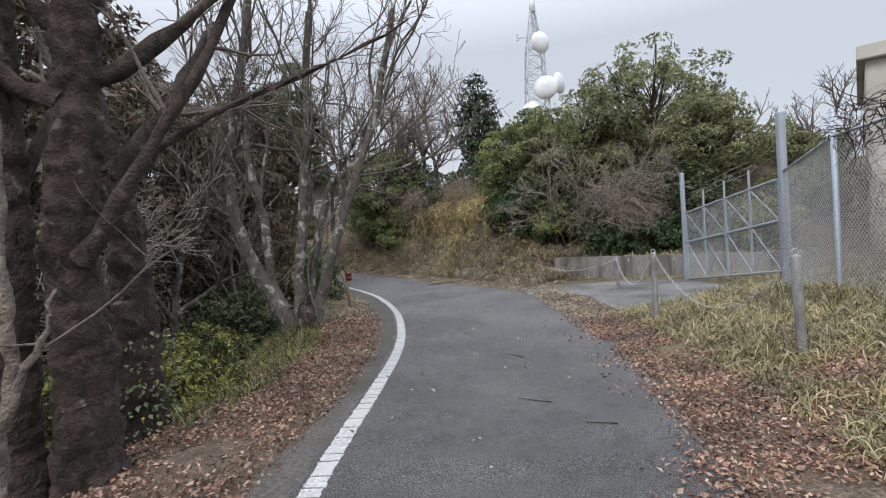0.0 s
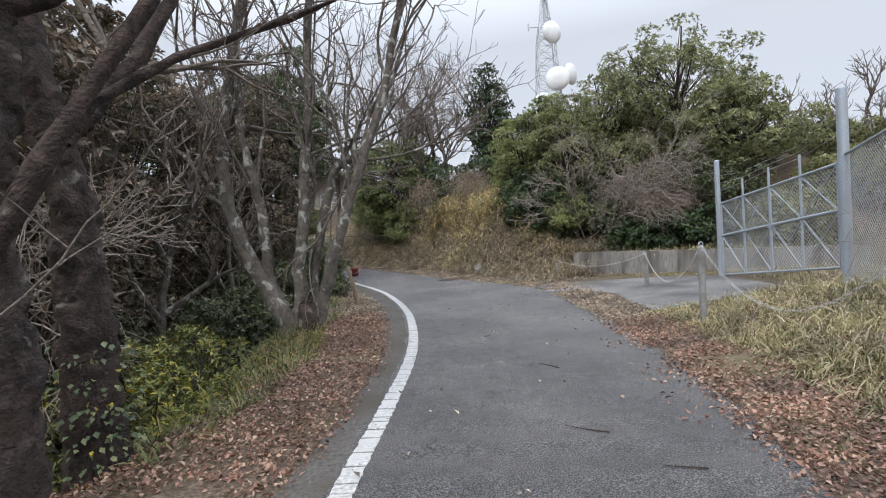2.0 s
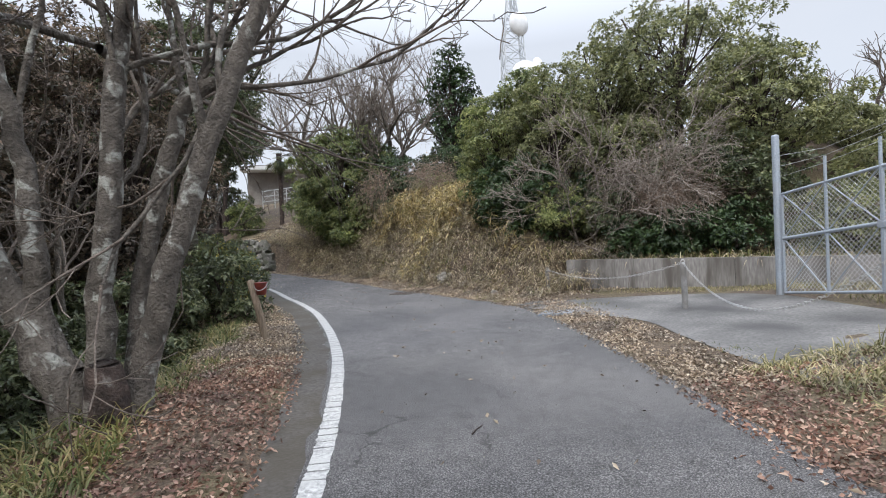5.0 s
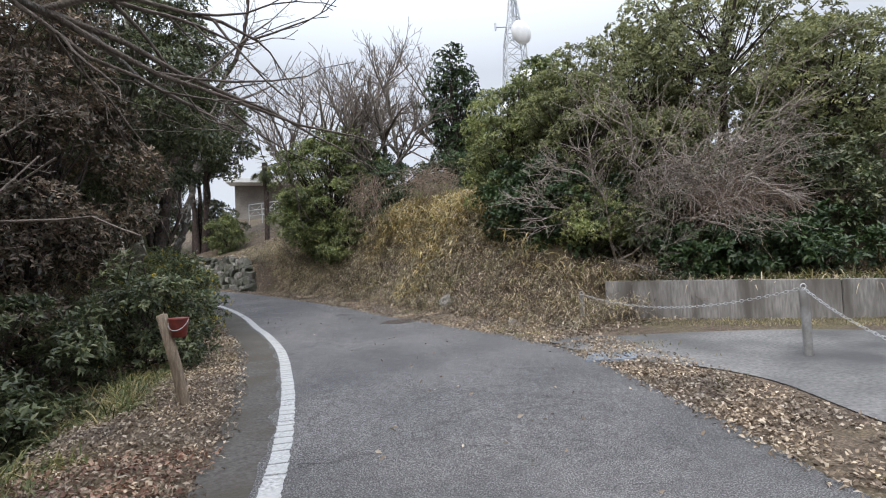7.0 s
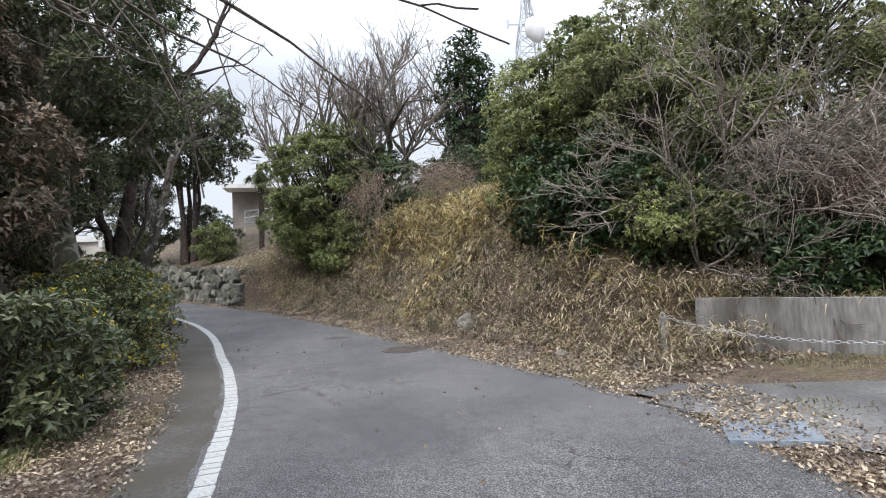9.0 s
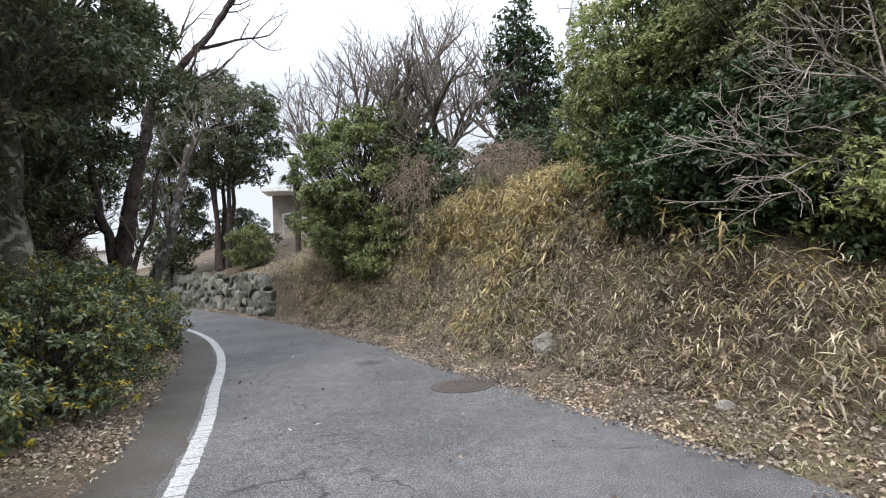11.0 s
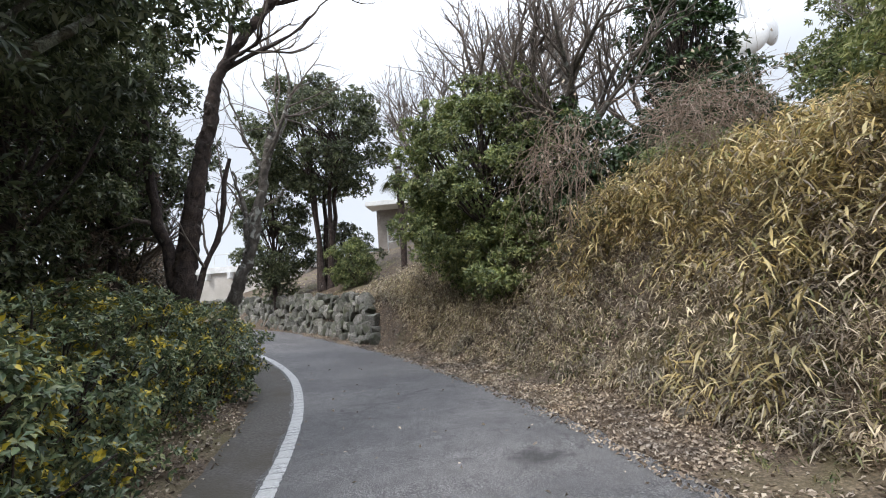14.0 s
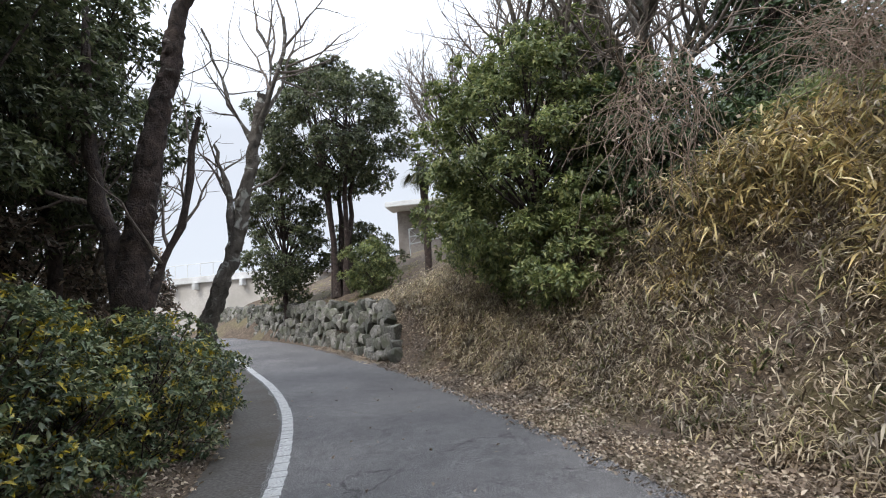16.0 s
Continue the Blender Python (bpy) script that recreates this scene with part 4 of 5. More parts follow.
for x, y, wide, tall, seed, mt in ((6.6, 21.0, 3.6, 2.6, 70, M_LEAF_OLIVE), (12.6, 17.2, 3.4, 1.6, 71, M_LEAF_OLIVE), (1.8, 28.4, 3.2, 1.7, 72, M_LEAF_MID), (6.0, 25.5, 5.0, 4.2, 73, M_LEAF_OLIVE), (14.5, 20.5, 3.6, 1.6, 74, M_LEAF_OLIVE),
                                   (8.8, 17.6, 3.0, 2.0, 75, M_LEAF_DARK), (2.5, 31.0, 4.0, 3.4, 76, M_IVY), (-5.2, 34.3, 3.4, 3.6, 77, M_LEAF_MID), (9.5, 26, 5, 3.4, 78, M_LEAF_OLIVE), (7, 31, 6, 5.0, 79, M_LEAF_MID),
                                   (9.6, 15.2, 2.6, 1.8, 84, M_LEAF_OLIVE), (6.9, 17.3, 2.2, 1.25, 82, M_IVY), (5.9, 17.5, 2.0, 1.1, 80, M_IVY), (7.9, 16.7, 1.8, 1.3, 81, M_IVY), (5.6, 18.9, 2.4, 1.5, 83, M_LEAF_DARK), (7.8, 18.6, 2.8, 1.6, 85, M_LEAF_DARK), (-2.6, 29.4, 2.6, 2.0, 86, M_LEAF_MID), (-0.4, 29.4, 3.0, 2.2, 87, M_IVY)):
    evergreen(x, y, tall, wide, -0.2, seed, "evergreen undergrowth shrub on the wooded bank", mt, 0.13, 0.42, 0.06, name="undergrowth_shrub", pad=0.42)
bare_tree(-2.6, 31.6, 17.0, 0.23, 61, "grey bare tree on the bank", kids=(7, 5, 4, 3), last=4, gnarl=0.3, trunk=0.28, spread=(22, 58), min_twig=0.008)
bare_tree(-0.6, 32.6, 16.0, 0.19, 62, "grey bare tree on the bank", kids=(7, 5, 4, 3), gnarl=0.3, trunk=0.28, spread=(22, 58), min_twig=0.009)
bare_tree(-4.6, 33.2, 12.0, 0.10, 73, "slim grey bare tree on the bank", kids=(7, 6, 4, 3), gnarl=0.2, trunk=0.36, spread=(18, 45), min_twig=0.008, lean=(-0.3, 0))
bare_tree(-4.5, 36, 16, 0.16, 63, "tall bare tree on the hill", min_twig=0.011, gnarl=0.2)
bare_tree(0.0, 39, 17, 0.17, 64, "tall bare tree on the hill", min_twig=0.012, gnarl=0.2, kids=(7, 6, 4, 3))
bare_tree(-8, 42, 15, 0.17, 67, "tall bare tree on the hill", min_twig=0.012, gnarl=0.2)
bare_tree(-3.0, 34, 16, 0.15, 74, "tall bare tree on the hill", min_twig=0.011, gnarl=0.28)
bare_tree(3.2, 42, 17, 0.17, 75, "tall bare tree on the hill", min_twig=0.013, gnarl=0.28)
bare_tree(-2.0, 46, 18, 0.18, 76, "tall bare tree on the hill", min_twig=0.014, gnarl=0.28)
bare_tree(5, 29, 9, 0.12, 68, "pale bare tree among evergreens", min_twig=0.01, twig=M_TWIG_PALE)
bare_tree(15, 23.5, 15, 0.2, 65, "bare tree behind the chain-link fence", z=0.8, min_twig=0.01, kids=(8, 6, 5, 3), trunk=0.3)
bare_tree(18.5, 24, 15, 0.2, 66, "bare tree behind the chain-link fence", z=0.8, min_twig=0.011, kids=(8, 6, 5, 3), trunk=0.3)
bare_tree(-5.2, 9.5, 9, 0.10, 69, "thin bare tree on the wooded slope below", min_twig=0.006, twig=M_TWIG)
bare_tree(-5.0, 4.5, 6, 0.06, 70, "thin twiggy bare sapling below the lane", min_twig=0.005, twig=M_TWIG_PALE, trunk=0.3)
bare_tree(-5.5, 13.0, 8, 0.08, 71, "thin bare tree on the slope below", min_twig=0.005, twig=M_TWIG)
bare_tree(-11.5, 27.5, 9, 0.12, 72, "thin bare tree beyond the hedge", min_twig=0.008)

# ---- gate, fence and posts ----
def link_wires(a, b, z0, z1, pitch=0.085, r=0.0036):
    """Chain-link wires in an upright panel between two places."""
    a, b = np.array(a, float), np.array(b, float)
    ln = np.linalg.norm(b - a)
    t = Tubes()
    def at(u, v):
        p = a + (b - a) * (u / ln)
        lo, hi = z0[0] + (z0[1] - z0[0]) * u / ln, z1[0] + (z1[1] - z1[0]) * u / ln
        return (p[0], p[1], lo + (hi - lo) * v)
    hh = ((z1[0] - z0[0]) + (z1[1] - z0[1])) / 2
    for s in (1, -1):
        for c in np.arange(-hh, ln + hh, pitch):
            u0, u1 = (c, c + hh) if s > 0 else (c + hh, c)
            du = u1 - u0
            lo_u, hi_u = max(0, min(u0, u1)), min(ln, max(u0, u1))
            if hi_u - lo_u < 0.02:
                continue
            va, vb = (lo_u - u0) / du, (hi_u - u0) / du
            t.add([at(lo_u, va), at(hi_u, vb)], [r, r], 3)
    return t


def pipe(name, a, b, r, mat, parent, sides=10, label=""):
    t = Tubes()
    t.add([a, b], [r, r], sides)
    ob = t.make(name, mat, parent, label)
    return ob


GL, GR = np.array((6.66, 13.68)), np.array((6.62, 9.6))
def gp(k):
    return GL + (GR - GL) * k
def gz0(k):
    return 0.14 + 0.44 * k
def gz1(k):
    return 1.93 + 0.46 * k
gate = empty("steel_gate", 0, 0, 0, "closed blue-grey galvanised double gate with chain-link panels", "gate")
def gpt(k, z):
    p = gp(k)
    return (p[0], p[1], z)
for k, top in ((0.0, 3.03), (1.0, 3.64)):
    t = Tubes()
    rr = 0.062 if k == 0 else 0.085
    t.add([gpt(k, -0.1), gpt(k, top - 0.02), gpt(k, top), gpt(k, top + 0.015)], [rr, rr, rr, 0.01], 14)
    t.make("post", M_GALV, gate)
for leaf_k in ((0.03, 0.5), (0.505, 0.965)):
    a, b = leaf_k
    gl = pipe("leaf_frame", gpt(a, gz0(a)), gpt(b, gz0(b)), 0.024, M_GALV, gate)
    pipe("top_rail", gpt(a, gz1(a)), gpt(b, gz1(b)), 0.024, M_GALV, gl)
    mid = lambda k: gz0(k) + 0.55 * (gz1(k) - gz0(k))
    pipe("middle_rail", gpt(a, mid(a)), gpt(b, mid(b)), 0.03, M_GALV, gl)
    for k in (a, b):
        pipe("stile", gpt(k, gz0(k)), gpt(k, gz1(k) + (0.42 if k in (0.5,) else 0.0)), 0.024, M_GALV, gl)
    c = (a + b) / 2
    pipe("stile", gpt(c, gz0(c)), gpt(c, gz1(c) + 0.42), 0.024, M_GALV, gl)
    for p, q in ((a, c), (c, b), (c, a), (b, c)):
        pipe("brace", gpt(p, gz0(p)), gpt(q, mid(q)), 0.010, M_GALV, gl, 6)
        pipe("brace", gpt(p, mid(p)), gpt(q, gz1(q)), 0.010, M_GALV, gl, 6)
    link_wires(gp(a), gp(b), (gz0(a), gz0(b)), (gz1(a), gz1(b))).make("chain_link", M_WIRE, gl)
bm = bmesh.new()
box(bm, -0.03, -0.08, -0.05, 0.03, 0.08, 0.05, 0.01)
lk = part("latch", bm, M_GALV, gate)
lk.location = gpt(0.503, 1.33)
for j in range(3):
    t = Tubes()
    zz = [(0.0, 2.25 + 0.2 * j), (0.26, 2.36 + 0.2 * j * 0.6), (0.5, 2.52 + 0.18 * j * 0.6), (0.74, 2.62 + 0.2 * j * 0.6), (1.0, 2.9 + 0.25 * j)]
    t.add([gpt(k, z) for k, z in zz], [0.004] * 5, 4)
    t.make("barbed_wire", M_WIRE, gate)

fence = empty("chain_link_fence", 0, 0, 0, "tall grey chain-link fence on a grassy bank", "fence")
FP = [(6.62, 9.6), (5.72, 7.2), (5.3, 4.9), (5.1, 2.4), (5.0, 0), (4.9, -2.4), (4.9, -4.8)]
for a, b in zip(FP, FP[1:]):
    za, zb = h1(*a), h1(*b)
    top = lambda p: 2.72 if p != FP[0] else 2.5
    t = Tubes()
    t.add([(*b, zb - 0.2), (*b, 3.12), (*b, 3.13)], [0.04, 0.04, 0.005], 10)
    t.make("post", M_GALV, fence)
    pipe("top_rail", (*a, top(a)), (*b, top(b)), 0.024, M_GALV, fence)
    link_wires(a, b, (za, zb), (top(a), top(b)), 0.075).make("chain_link", M_WIRE, fence)

posts = []
for x, y, top, lean in ((3.70, 5.19, 1.16, -0.03), (3.575, 8.48, 1.12, 0.0), (4.66, 13.35, 0.79, -0.03), (3.36, 17.42, 0.50, 0.0)):
    z = h1(x, y)
    p = empty("chain_post", x, y, z, "grey metal bollard post carrying a slack chain", "bollard", "posts along the drive")
    t = Tubes()
    t.add([(0, 0, -0.2), (lean * 0.7, 0, (top - z) * 0.7), (lean, 0, top - z - 0.02), (lean, 0, top - z), (lean, 0, top - z + 0.004)], [0.05, 0.05, 0.05, 0.044, 0.003], 14)
    t.make("tube", M_POST, p)
    t = Tubes()
    th = np.linspace(0, 2 * np.pi, 12)
    t.add([(lean + 0.035 * math.cos(a), 0, top - z + 0.035 + 0.035 * math.sin(a)) for a in th], [0.007] * 12, 6)
    t.make("eye_ring", M_WIRE, p)
    posts.append((x + lean, y, top + 0.02))


def chain(a, b, sag):
    """A chain of single links hanging between two places."""
    c = empty("chain", 0, 0, 0, "slack galvanised chain hung between posts", "chain")
    a, b = np.array(a), np.array(b)
    n = int(np.linalg.norm(b - a) / 0.06)
    for i in range(n):
        k = (i + 0.5) / n
        p = a + (b - a) * k
        p[2] -= sag * 4 * k * (1 - k)
        d = Vector(unit(b - a + np.array([0, 0, -sag * 4 * (1 - 2 * k)])))
        q = d.to_track_quat("X", "Z").to_matrix().to_4x4()
        ln = new("link", LINK)
        ln.parent = c
        ln.matrix_local = Matrix.Translation(p) @ q @ Matrix.Rotation(math.pi / 2 * (i % 2), 4, "X")


t = Tubes()
t.add([(0.04 * math.cos(w), 0.017 * math.sin(w), 0) for w in np.linspace(0, 2 * np.pi, 9)], [0.0035] * 9, 4)
link_ob = t.make("link", M_WIRE)
LINK = link_ob.data
bpy.data.objects.remove(link_ob)
chain(posts[1], posts[2], 0.62)
chain(posts[0], posts[1], 0.75)
chain(posts[2], posts[3], 0.25)

# concrete retaining wall
bm = bmesh.new()
n = 2
for i in range(n):
    a, b = CW_LEN * i / n + 0.004, CW_LEN * (i + 1) / n - 0.004
    box(bm, a, 0.0, -0.4, b, 0.22, 0.74, 0.015)
cw = part("retaining_wall", bm, M_CONCRETE, None)
cw.matrix_world = Matrix.Translation((CW_A[0], CW_A[1], 0)) @ Matrix.Rotation(math.atan2(CW_D[1], CW_D[0]), 4, "Z")
tagged(cw, "low rain-streaked concrete retaining wall under brush", "wall", kind="structure")

# stake and red pail
st = empty("wooden_stake", -2.5, 13.3, h1(-2.5, 13.3), "weathered leaning wooden stake in the verge", "stake")
t = Tubes()
t.add([(0, 0, -0.2), (-0.11, -0.03, 0.45), (-0.22, -0.06, 0.97), (-0.222, -0.06, 0.985)], [0.06, 0.058, 0.055, 0.004], 10)
t.make("pole", M_STAKE, st)

# ---- ground cover ----
def scatter(rng, n, y0, y1, lo, hi, side=1):
    """Places beside the lane: between two stretches of it and two distances past its edge."""
    ii = np.where((LINE[:, 1] >= y0) & (LINE[:, 1] <= y1))[0]
    i = ii[rng.integers(0, len(ii), n)]
    e = rng.uniform(lo, hi, n)
    w = right_width(LINE[i, 1]) if side > 0 else -left_width(LINE[i, 1])
    p = LINE[i] + NOR[i] * (w + side * e)[:, None] + TAN[i] * rng.uniform(-0.06, 0.06, n)[:, None]
    return p[:, 0], p[:, 1], e


def cover(name, label, category, mat, v, f):
    return tagged(mesh_obj(name, v, f, mat), label, category, kind="stuff")


def patchy(rng, x, y, scale, cut):
    return np.array([noise.noise(Vector((a * scale, b * scale, 7.7))) for a, b in zip(x, y)]) + rng.uniform(-0.25, 0.25, len(x)) > cut


def litter(name, label, mat, seed, n, y0, y1, lo, hi, side, size=0.075, fade=True, cut=-0.35):
    rng = np.random.default_rng(seed)
    x, y, e = scatter(rng, n, y0, y1, lo, hi, side)
    keep = patchy(rng, x, y, 1.3, cut)
    if fade:
        keep &= rng.uniform(0, 1, n) < np.clip(0.25 + (e - lo) / 0.35, 0, 1) * np.clip((hi - e) / 0.4 + 0.15, 0, 1)
    x, y = x[keep], y[keep]
    m = len(x)
    at = np.stack([x, y, height(x, y) + rng.uniform(0.006, 0.035, m)], 1)
    th = rng.uniform(0, 2 * np.pi, m)
    along = np.stack([np.cos(th), np.sin(th), rng.normal(0.05, 0.5, m)], 1)
    v, f = leaf_arrays(at, along, np.array([0, 0, 1.0]) + rng.normal(0, 0.75, (m, 3)), size * rng.uniform(0.6, 1.3, m), size * 0.6 * rng.uniform(0.5, 1.2, m))
    cover(name, label, "fallen leaves", mat, v, f)


litter("leaf_litter", "drift of reddish-brown fallen leaves on the verge", M_LITTER, 201, 32000, -1, 9.3, -0.22, 2.0, 1, 0.046)
litter("leaf_litter", "pale dry leaves drifted along the drive's edge", M_LITTER_PALE, 202, 11000, 9, 14.6, -0.15, 0.95, 1, 0.047)
litter("leaf_litter", "pale dry leaves along the foot of the bank", M_LITTER_PALE, 203, 44000, 14.8, 34, -0.25, 1.5, 1, 0.052)
litter("leaf_litter", "brown fallen leaves between lane and wood", M_LITTER, 204, 32000, -1, 12, -0.12, 2.1, -1, 0.047)
litter("leaf_litter", "grey-brown crumpled leaves round a wooden stake", M_LITTER_PALE, 210, 17000, 11, 19, -0.15, 2.0, -1, 0.045)
litter("leaf_litter", "brown fallen leaves under the hedge", M_LITTER_PALE, 205, 12000, 18, 32, -0.1, 1.6, -1, 0.062)
litter("leaf_litter", "dull brown leaves caught on the bank", M_LITTER_PALE, 209, 24000, 14.8, 31, 0.7, 4.2, 1, 0.075, False, -0.2)
litter("stray_leaves", "stray leaves and grit lying on the asphalt", M_LITTER_PALE, 206, 220, 1, 28, -3.2, -0.1, 1, 0.06, False, -2)
litter("stray_leaves", "red leaf scraps pressed on the asphalt edge", M_LITTER, 207, 700, 2, 8, -0.55, 0.1, 1, 0.055, False, 0.12)


def grass(name, label, mat, seed, n, y0, y1, lo, hi, side, tall, width=0.008, droop=0.5, cut=-0.2, lean=0.55, category="grass"):
    rng = np.random.default_rng(seed)
    tufts = n // 9
    x, y, e = scatter(rng, tufts, y0, y1, lo, hi, side)
    keep = patchy(rng, x, y, 0.8, cut)
    x, y = x[keep], y[keep]
    z = height(x, y)
    at = np.repeat(np.stack([x, y, z - 0.01], 1), 9, 0)
    m = len(at)
    at[:, :2] += rng.normal(0, 0.035, (m, 2))
    main = np.repeat(rng.normal(0, lean * 0.6, (len(x), 2)), 9, 0)
    along = np.concatenate([main + rng.normal(0, lean, (m, 2)), np.ones((m, 1))], 1)
    v, f = blade_arrays(at, along, tall * rng.uniform(0.5, 1.3, m), width * rng.uniform(0.7, 1.4, m), droop * rng.uniform(0.4, 1.5, m))
    cover(name, label, category, mat, v, f)


grass("grass", "straw-coloured winter grass on the bank by the fence", M_GRASS, 211, 52000, -1, 9.4, 0.85, 4.2, 1, 0.42, 0.010, 1.15, -0.35)
grass("grass", "drooping straw tussocks on the grassy bank", M_BAMBOO, 219, 12000, 0, 9.0, 1.2, 4.0, 1, 0.5, 0.010, 1.2, -0.1)
grass("grass", "short green and straw grass along the concrete wall", M_GRASS, 212, 6000, 13.5, 17.0, 0.05, 1.4, 1, 0.10, 0.008, 0.5, -0.1)
grass("grass", "sparse green tufts in fallen leaves", M_GRASS_GREEN, 213, 3500, 1, 15, 0.3, 1.3, 1, 0.10, 0.007, 0.5, 0.15)
grass("grass", "long dark green grass on the verge slope", M_GRASS_GREEN, 214, 15000, 3.5, 15.5, 0.95, 2.4, -1, 0.38, 0.011, 0.8, -0.15)
grass("grass", "dry grass above the stone wall", M_GRASS, 215, 11000, 28.5, 40, 0.75, 6.5, 1, 0.16, 0.010, 0.7, -0.35)
grass("grass", "dull green bamboo grass patches on the bank", M_GRASS_GREEN, 217, 16000, 15.5, 28, 1.0, 5.5, 1, 0.36, 0.016, 0.7, 0.0)
grass("grass", "small green weeds at the foot of the bank", M_GRASS_GREEN, 216, 9000, 15, 31, 0.5, 1.9, 1, 0.12, 0.010, 0.6, 0.0)
grass("grass", "pale straw grass on the verge slope", M_GRASS, 218, 4500, 9.5, 16, 0.7, 2.2, -1, 0.3, 0.009, 1.0, 0.0)


def bamboo(name, label, mat, seed, clumps, y0, y1, lo, hi, tall, leaf=0.19, width=0.024, cut=-0.3):
    """Withered bamboo grass: leaning stalks with fans of long hanging leaves."""
    rng = np.random.default_rng(seed)
    x, y, e = scatter(rng, clumps, y0, y1, lo, hi, 1)
    keep = patchy(rng, x, y, 0.55, cut) & (((x - 4.5) / 1.6) ** 2 + ((y - 20.5) / 2.5) ** 2 > 1)
    x, y, e = x[keep], y[keep], e[keep]
    z = height(x, y)
    m = len(x)
    hgt = tall * rng.uniform(0.25, 1.15, m) * np.clip((e - lo) / 0.9 + 0.25, 0, 1)
    _, d = road_frame(x, y)
    lean = rng.normal(0, 0.22, (m, 2)) + np.stack([-0.25 * np.ones(m), -0.2 * np.ones(m)], 1)
    tip = np.stack([x + lean[:, 0] * hgt, y + lean[:, 1] * hgt, z + hgt], 1)
    per = 8
    at = np.repeat(tip, per, 0) + rng.normal(0, 0.06, (m * per, 3))
    th = rng.uniform(0, 2 * np.pi, m * per)
    along = np.stack([np.cos(th) - 0.35, np.sin(th) - 0.3, rng.normal(-0.05, 0.5, m * per)], 1)
    n = m * per
    v, f = frond_arrays(at, along, leaf * rng.uniform(0.5, 1.3, n), width * rng.uniform(0.6, 1.3, n), rng.uniform(0.1, 0.7, n))
    cover(name, label, "bamboo grass", mat, v, f)
    t = Tubes()
    for a, b in zip(np.stack([x, y, z - 0.03], 1)[::6], tip[::6]):
        t.add([a, (a + b) / 2 + rng.normal(0, 0.03, 3), b], [0.004, 0.003, 0.002], 3)
    tagged(t.make("dry_stalks", M_VINE), "thin dry stalks standing among bamboo grass", "stalks", kind="stuff")


bamboo("bamboo_grass", "low withered bamboo grass on the bank", M_BAMBOO, 221, 15000, 15.2, 29.5, 0.9, 5.6, 0.42, 0.135, 0.017, -0.5)
bamboo("bamboo_grass", "tall yellowed bamboo grass on the upper bank", M_BAMBOO_YELLOW, 222, 5200, 18.8, 25.0, 2.2, 5.2, 1.0, 0.23, 0.028, -0.08)
bamboo("bamboo_grass", "yellowed bamboo grass tufts low on the bank", M_BAMBOO_YELLOW, 224, 900, 16.5, 24.0, 1.1, 2.6, 0.8, 0.24, 0.03, 0.2)
bamboo("bamboo_grass", "tall brown bamboo grass on the upper bank", M_BAMBOO, 225, 2600, 18.8, 27.5, 2.0, 5.4, 0.95, 0.21, 0.024, -0.1)
bamboo("bamboo_grass", "brown bamboo grass beside the stone wall", M_BAMBOO, 223, 5200, 26.5, 31.5, 0.7, 5.0, 0.35, 0.15, 0.018, -0.6)
litter("leaf_litter", "dull brown leaves matted beside the stone wall", M_LITTER_PALE, 226, 20000, 25, 33, 0.3, 4.5, 1, 0.08, False, -0.6)


def brambles(name, x, y, z, rx, ry, rz, n, seed, label, mat, length=1.6, r=0.006, hang=False, out=(-0.6, -0.6)):
    """A tangle of arching dry canes."""
    rng = np.random.default_rng(seed)
    t = Tubes()
    for _ in range(n):
        d = unit(rng.normal(0, 1, 3)) * rng.uniform(0.2, 1) ** 0.5
        p = np.array([d[0] * rx, d[1] * ry, d[2] * rz])
        w = unit(rng.normal(0, 1, 3) + np.array([out[0], out[1], -0.7 if hang else 0.35]))
        pts, m = [p], 6
        ln = length * rng.uniform(0.4, 1.3)
        for k in range(m):
            w = unit(w + rng.normal(0, 0.34, 3) + np.array([0, 0, -0.27 if hang else -0.22]))
            pts.append(pts[-1] + w * ln / m)
        rr = r * rng.uniform(0.5, 1.6)
        t.add(pts, np.linspace(rr, rr * 0.4, m + 1), 3)
    th = empty(name, x, y, z, label, "brambles")
    tagged(t.make("cane_tangle", mat, th), kind="stuff")


def dead_limbs(name, x, y, z, ways, seed, label, mat, twig, length=2.4, radius=0.03):
    """Long dead limbs that spring from one foot, forking into fine bleached twigs."""
    rng = np.random.default_rng(seed)
    t = empty(name, x, y, z, label, "brush")
    tw = Tubes()
    for w in ways:
        out = []
        grow(rng, (0, 0, 0), w, length * rng.uniform(0.8, 1.15), radius * rng.uniform(0.7, 1.2), 0, 3, out, [], 0.24, 0.0, (7, 5, 4, 3), (20, 60), 0.62)
        limb = Tubes()
        for p, r, lv in out:
            (limb if lv == 0 else tw).add(p, np.maximum(r, 0.0055), (7, 5, 4, 3)[lv])
        limb.make("limb", mat, t)
    tagged(tw.make("twig_spray", twig, t), kind="stuff")


dead_limbs("dead_branches", 5.3, 19.1, 1.7, [(-0.5, -0.6, 0.7), (0.2, -0.5, 0.95), (0.7, -0.7, 0.45), (0.9, -0.2, 0.7), (-0.75, -0.4, 0.25), (0.4, -0.9, 0.15)], 331, "bleached dead limbs sprawling above the retaining wall", M_TWIG_PALE, M_TWIG_PALE, 2.5, 0.035)
dead_limbs("dead_branches", 6.7, 18.9, 2.4, [(0.4, -0.8, 0.4), (0.9, -0.55, 0.2), (0.2, -0.7, 0.8), (-0.4, -0.8, 0.35), (0.75, -0.3, 0.75)], 332, "bleached dead limbs sprawling above the retaining wall", M_TWIG_PALE, M_TWIG_PALE, 2.3, 0.032)
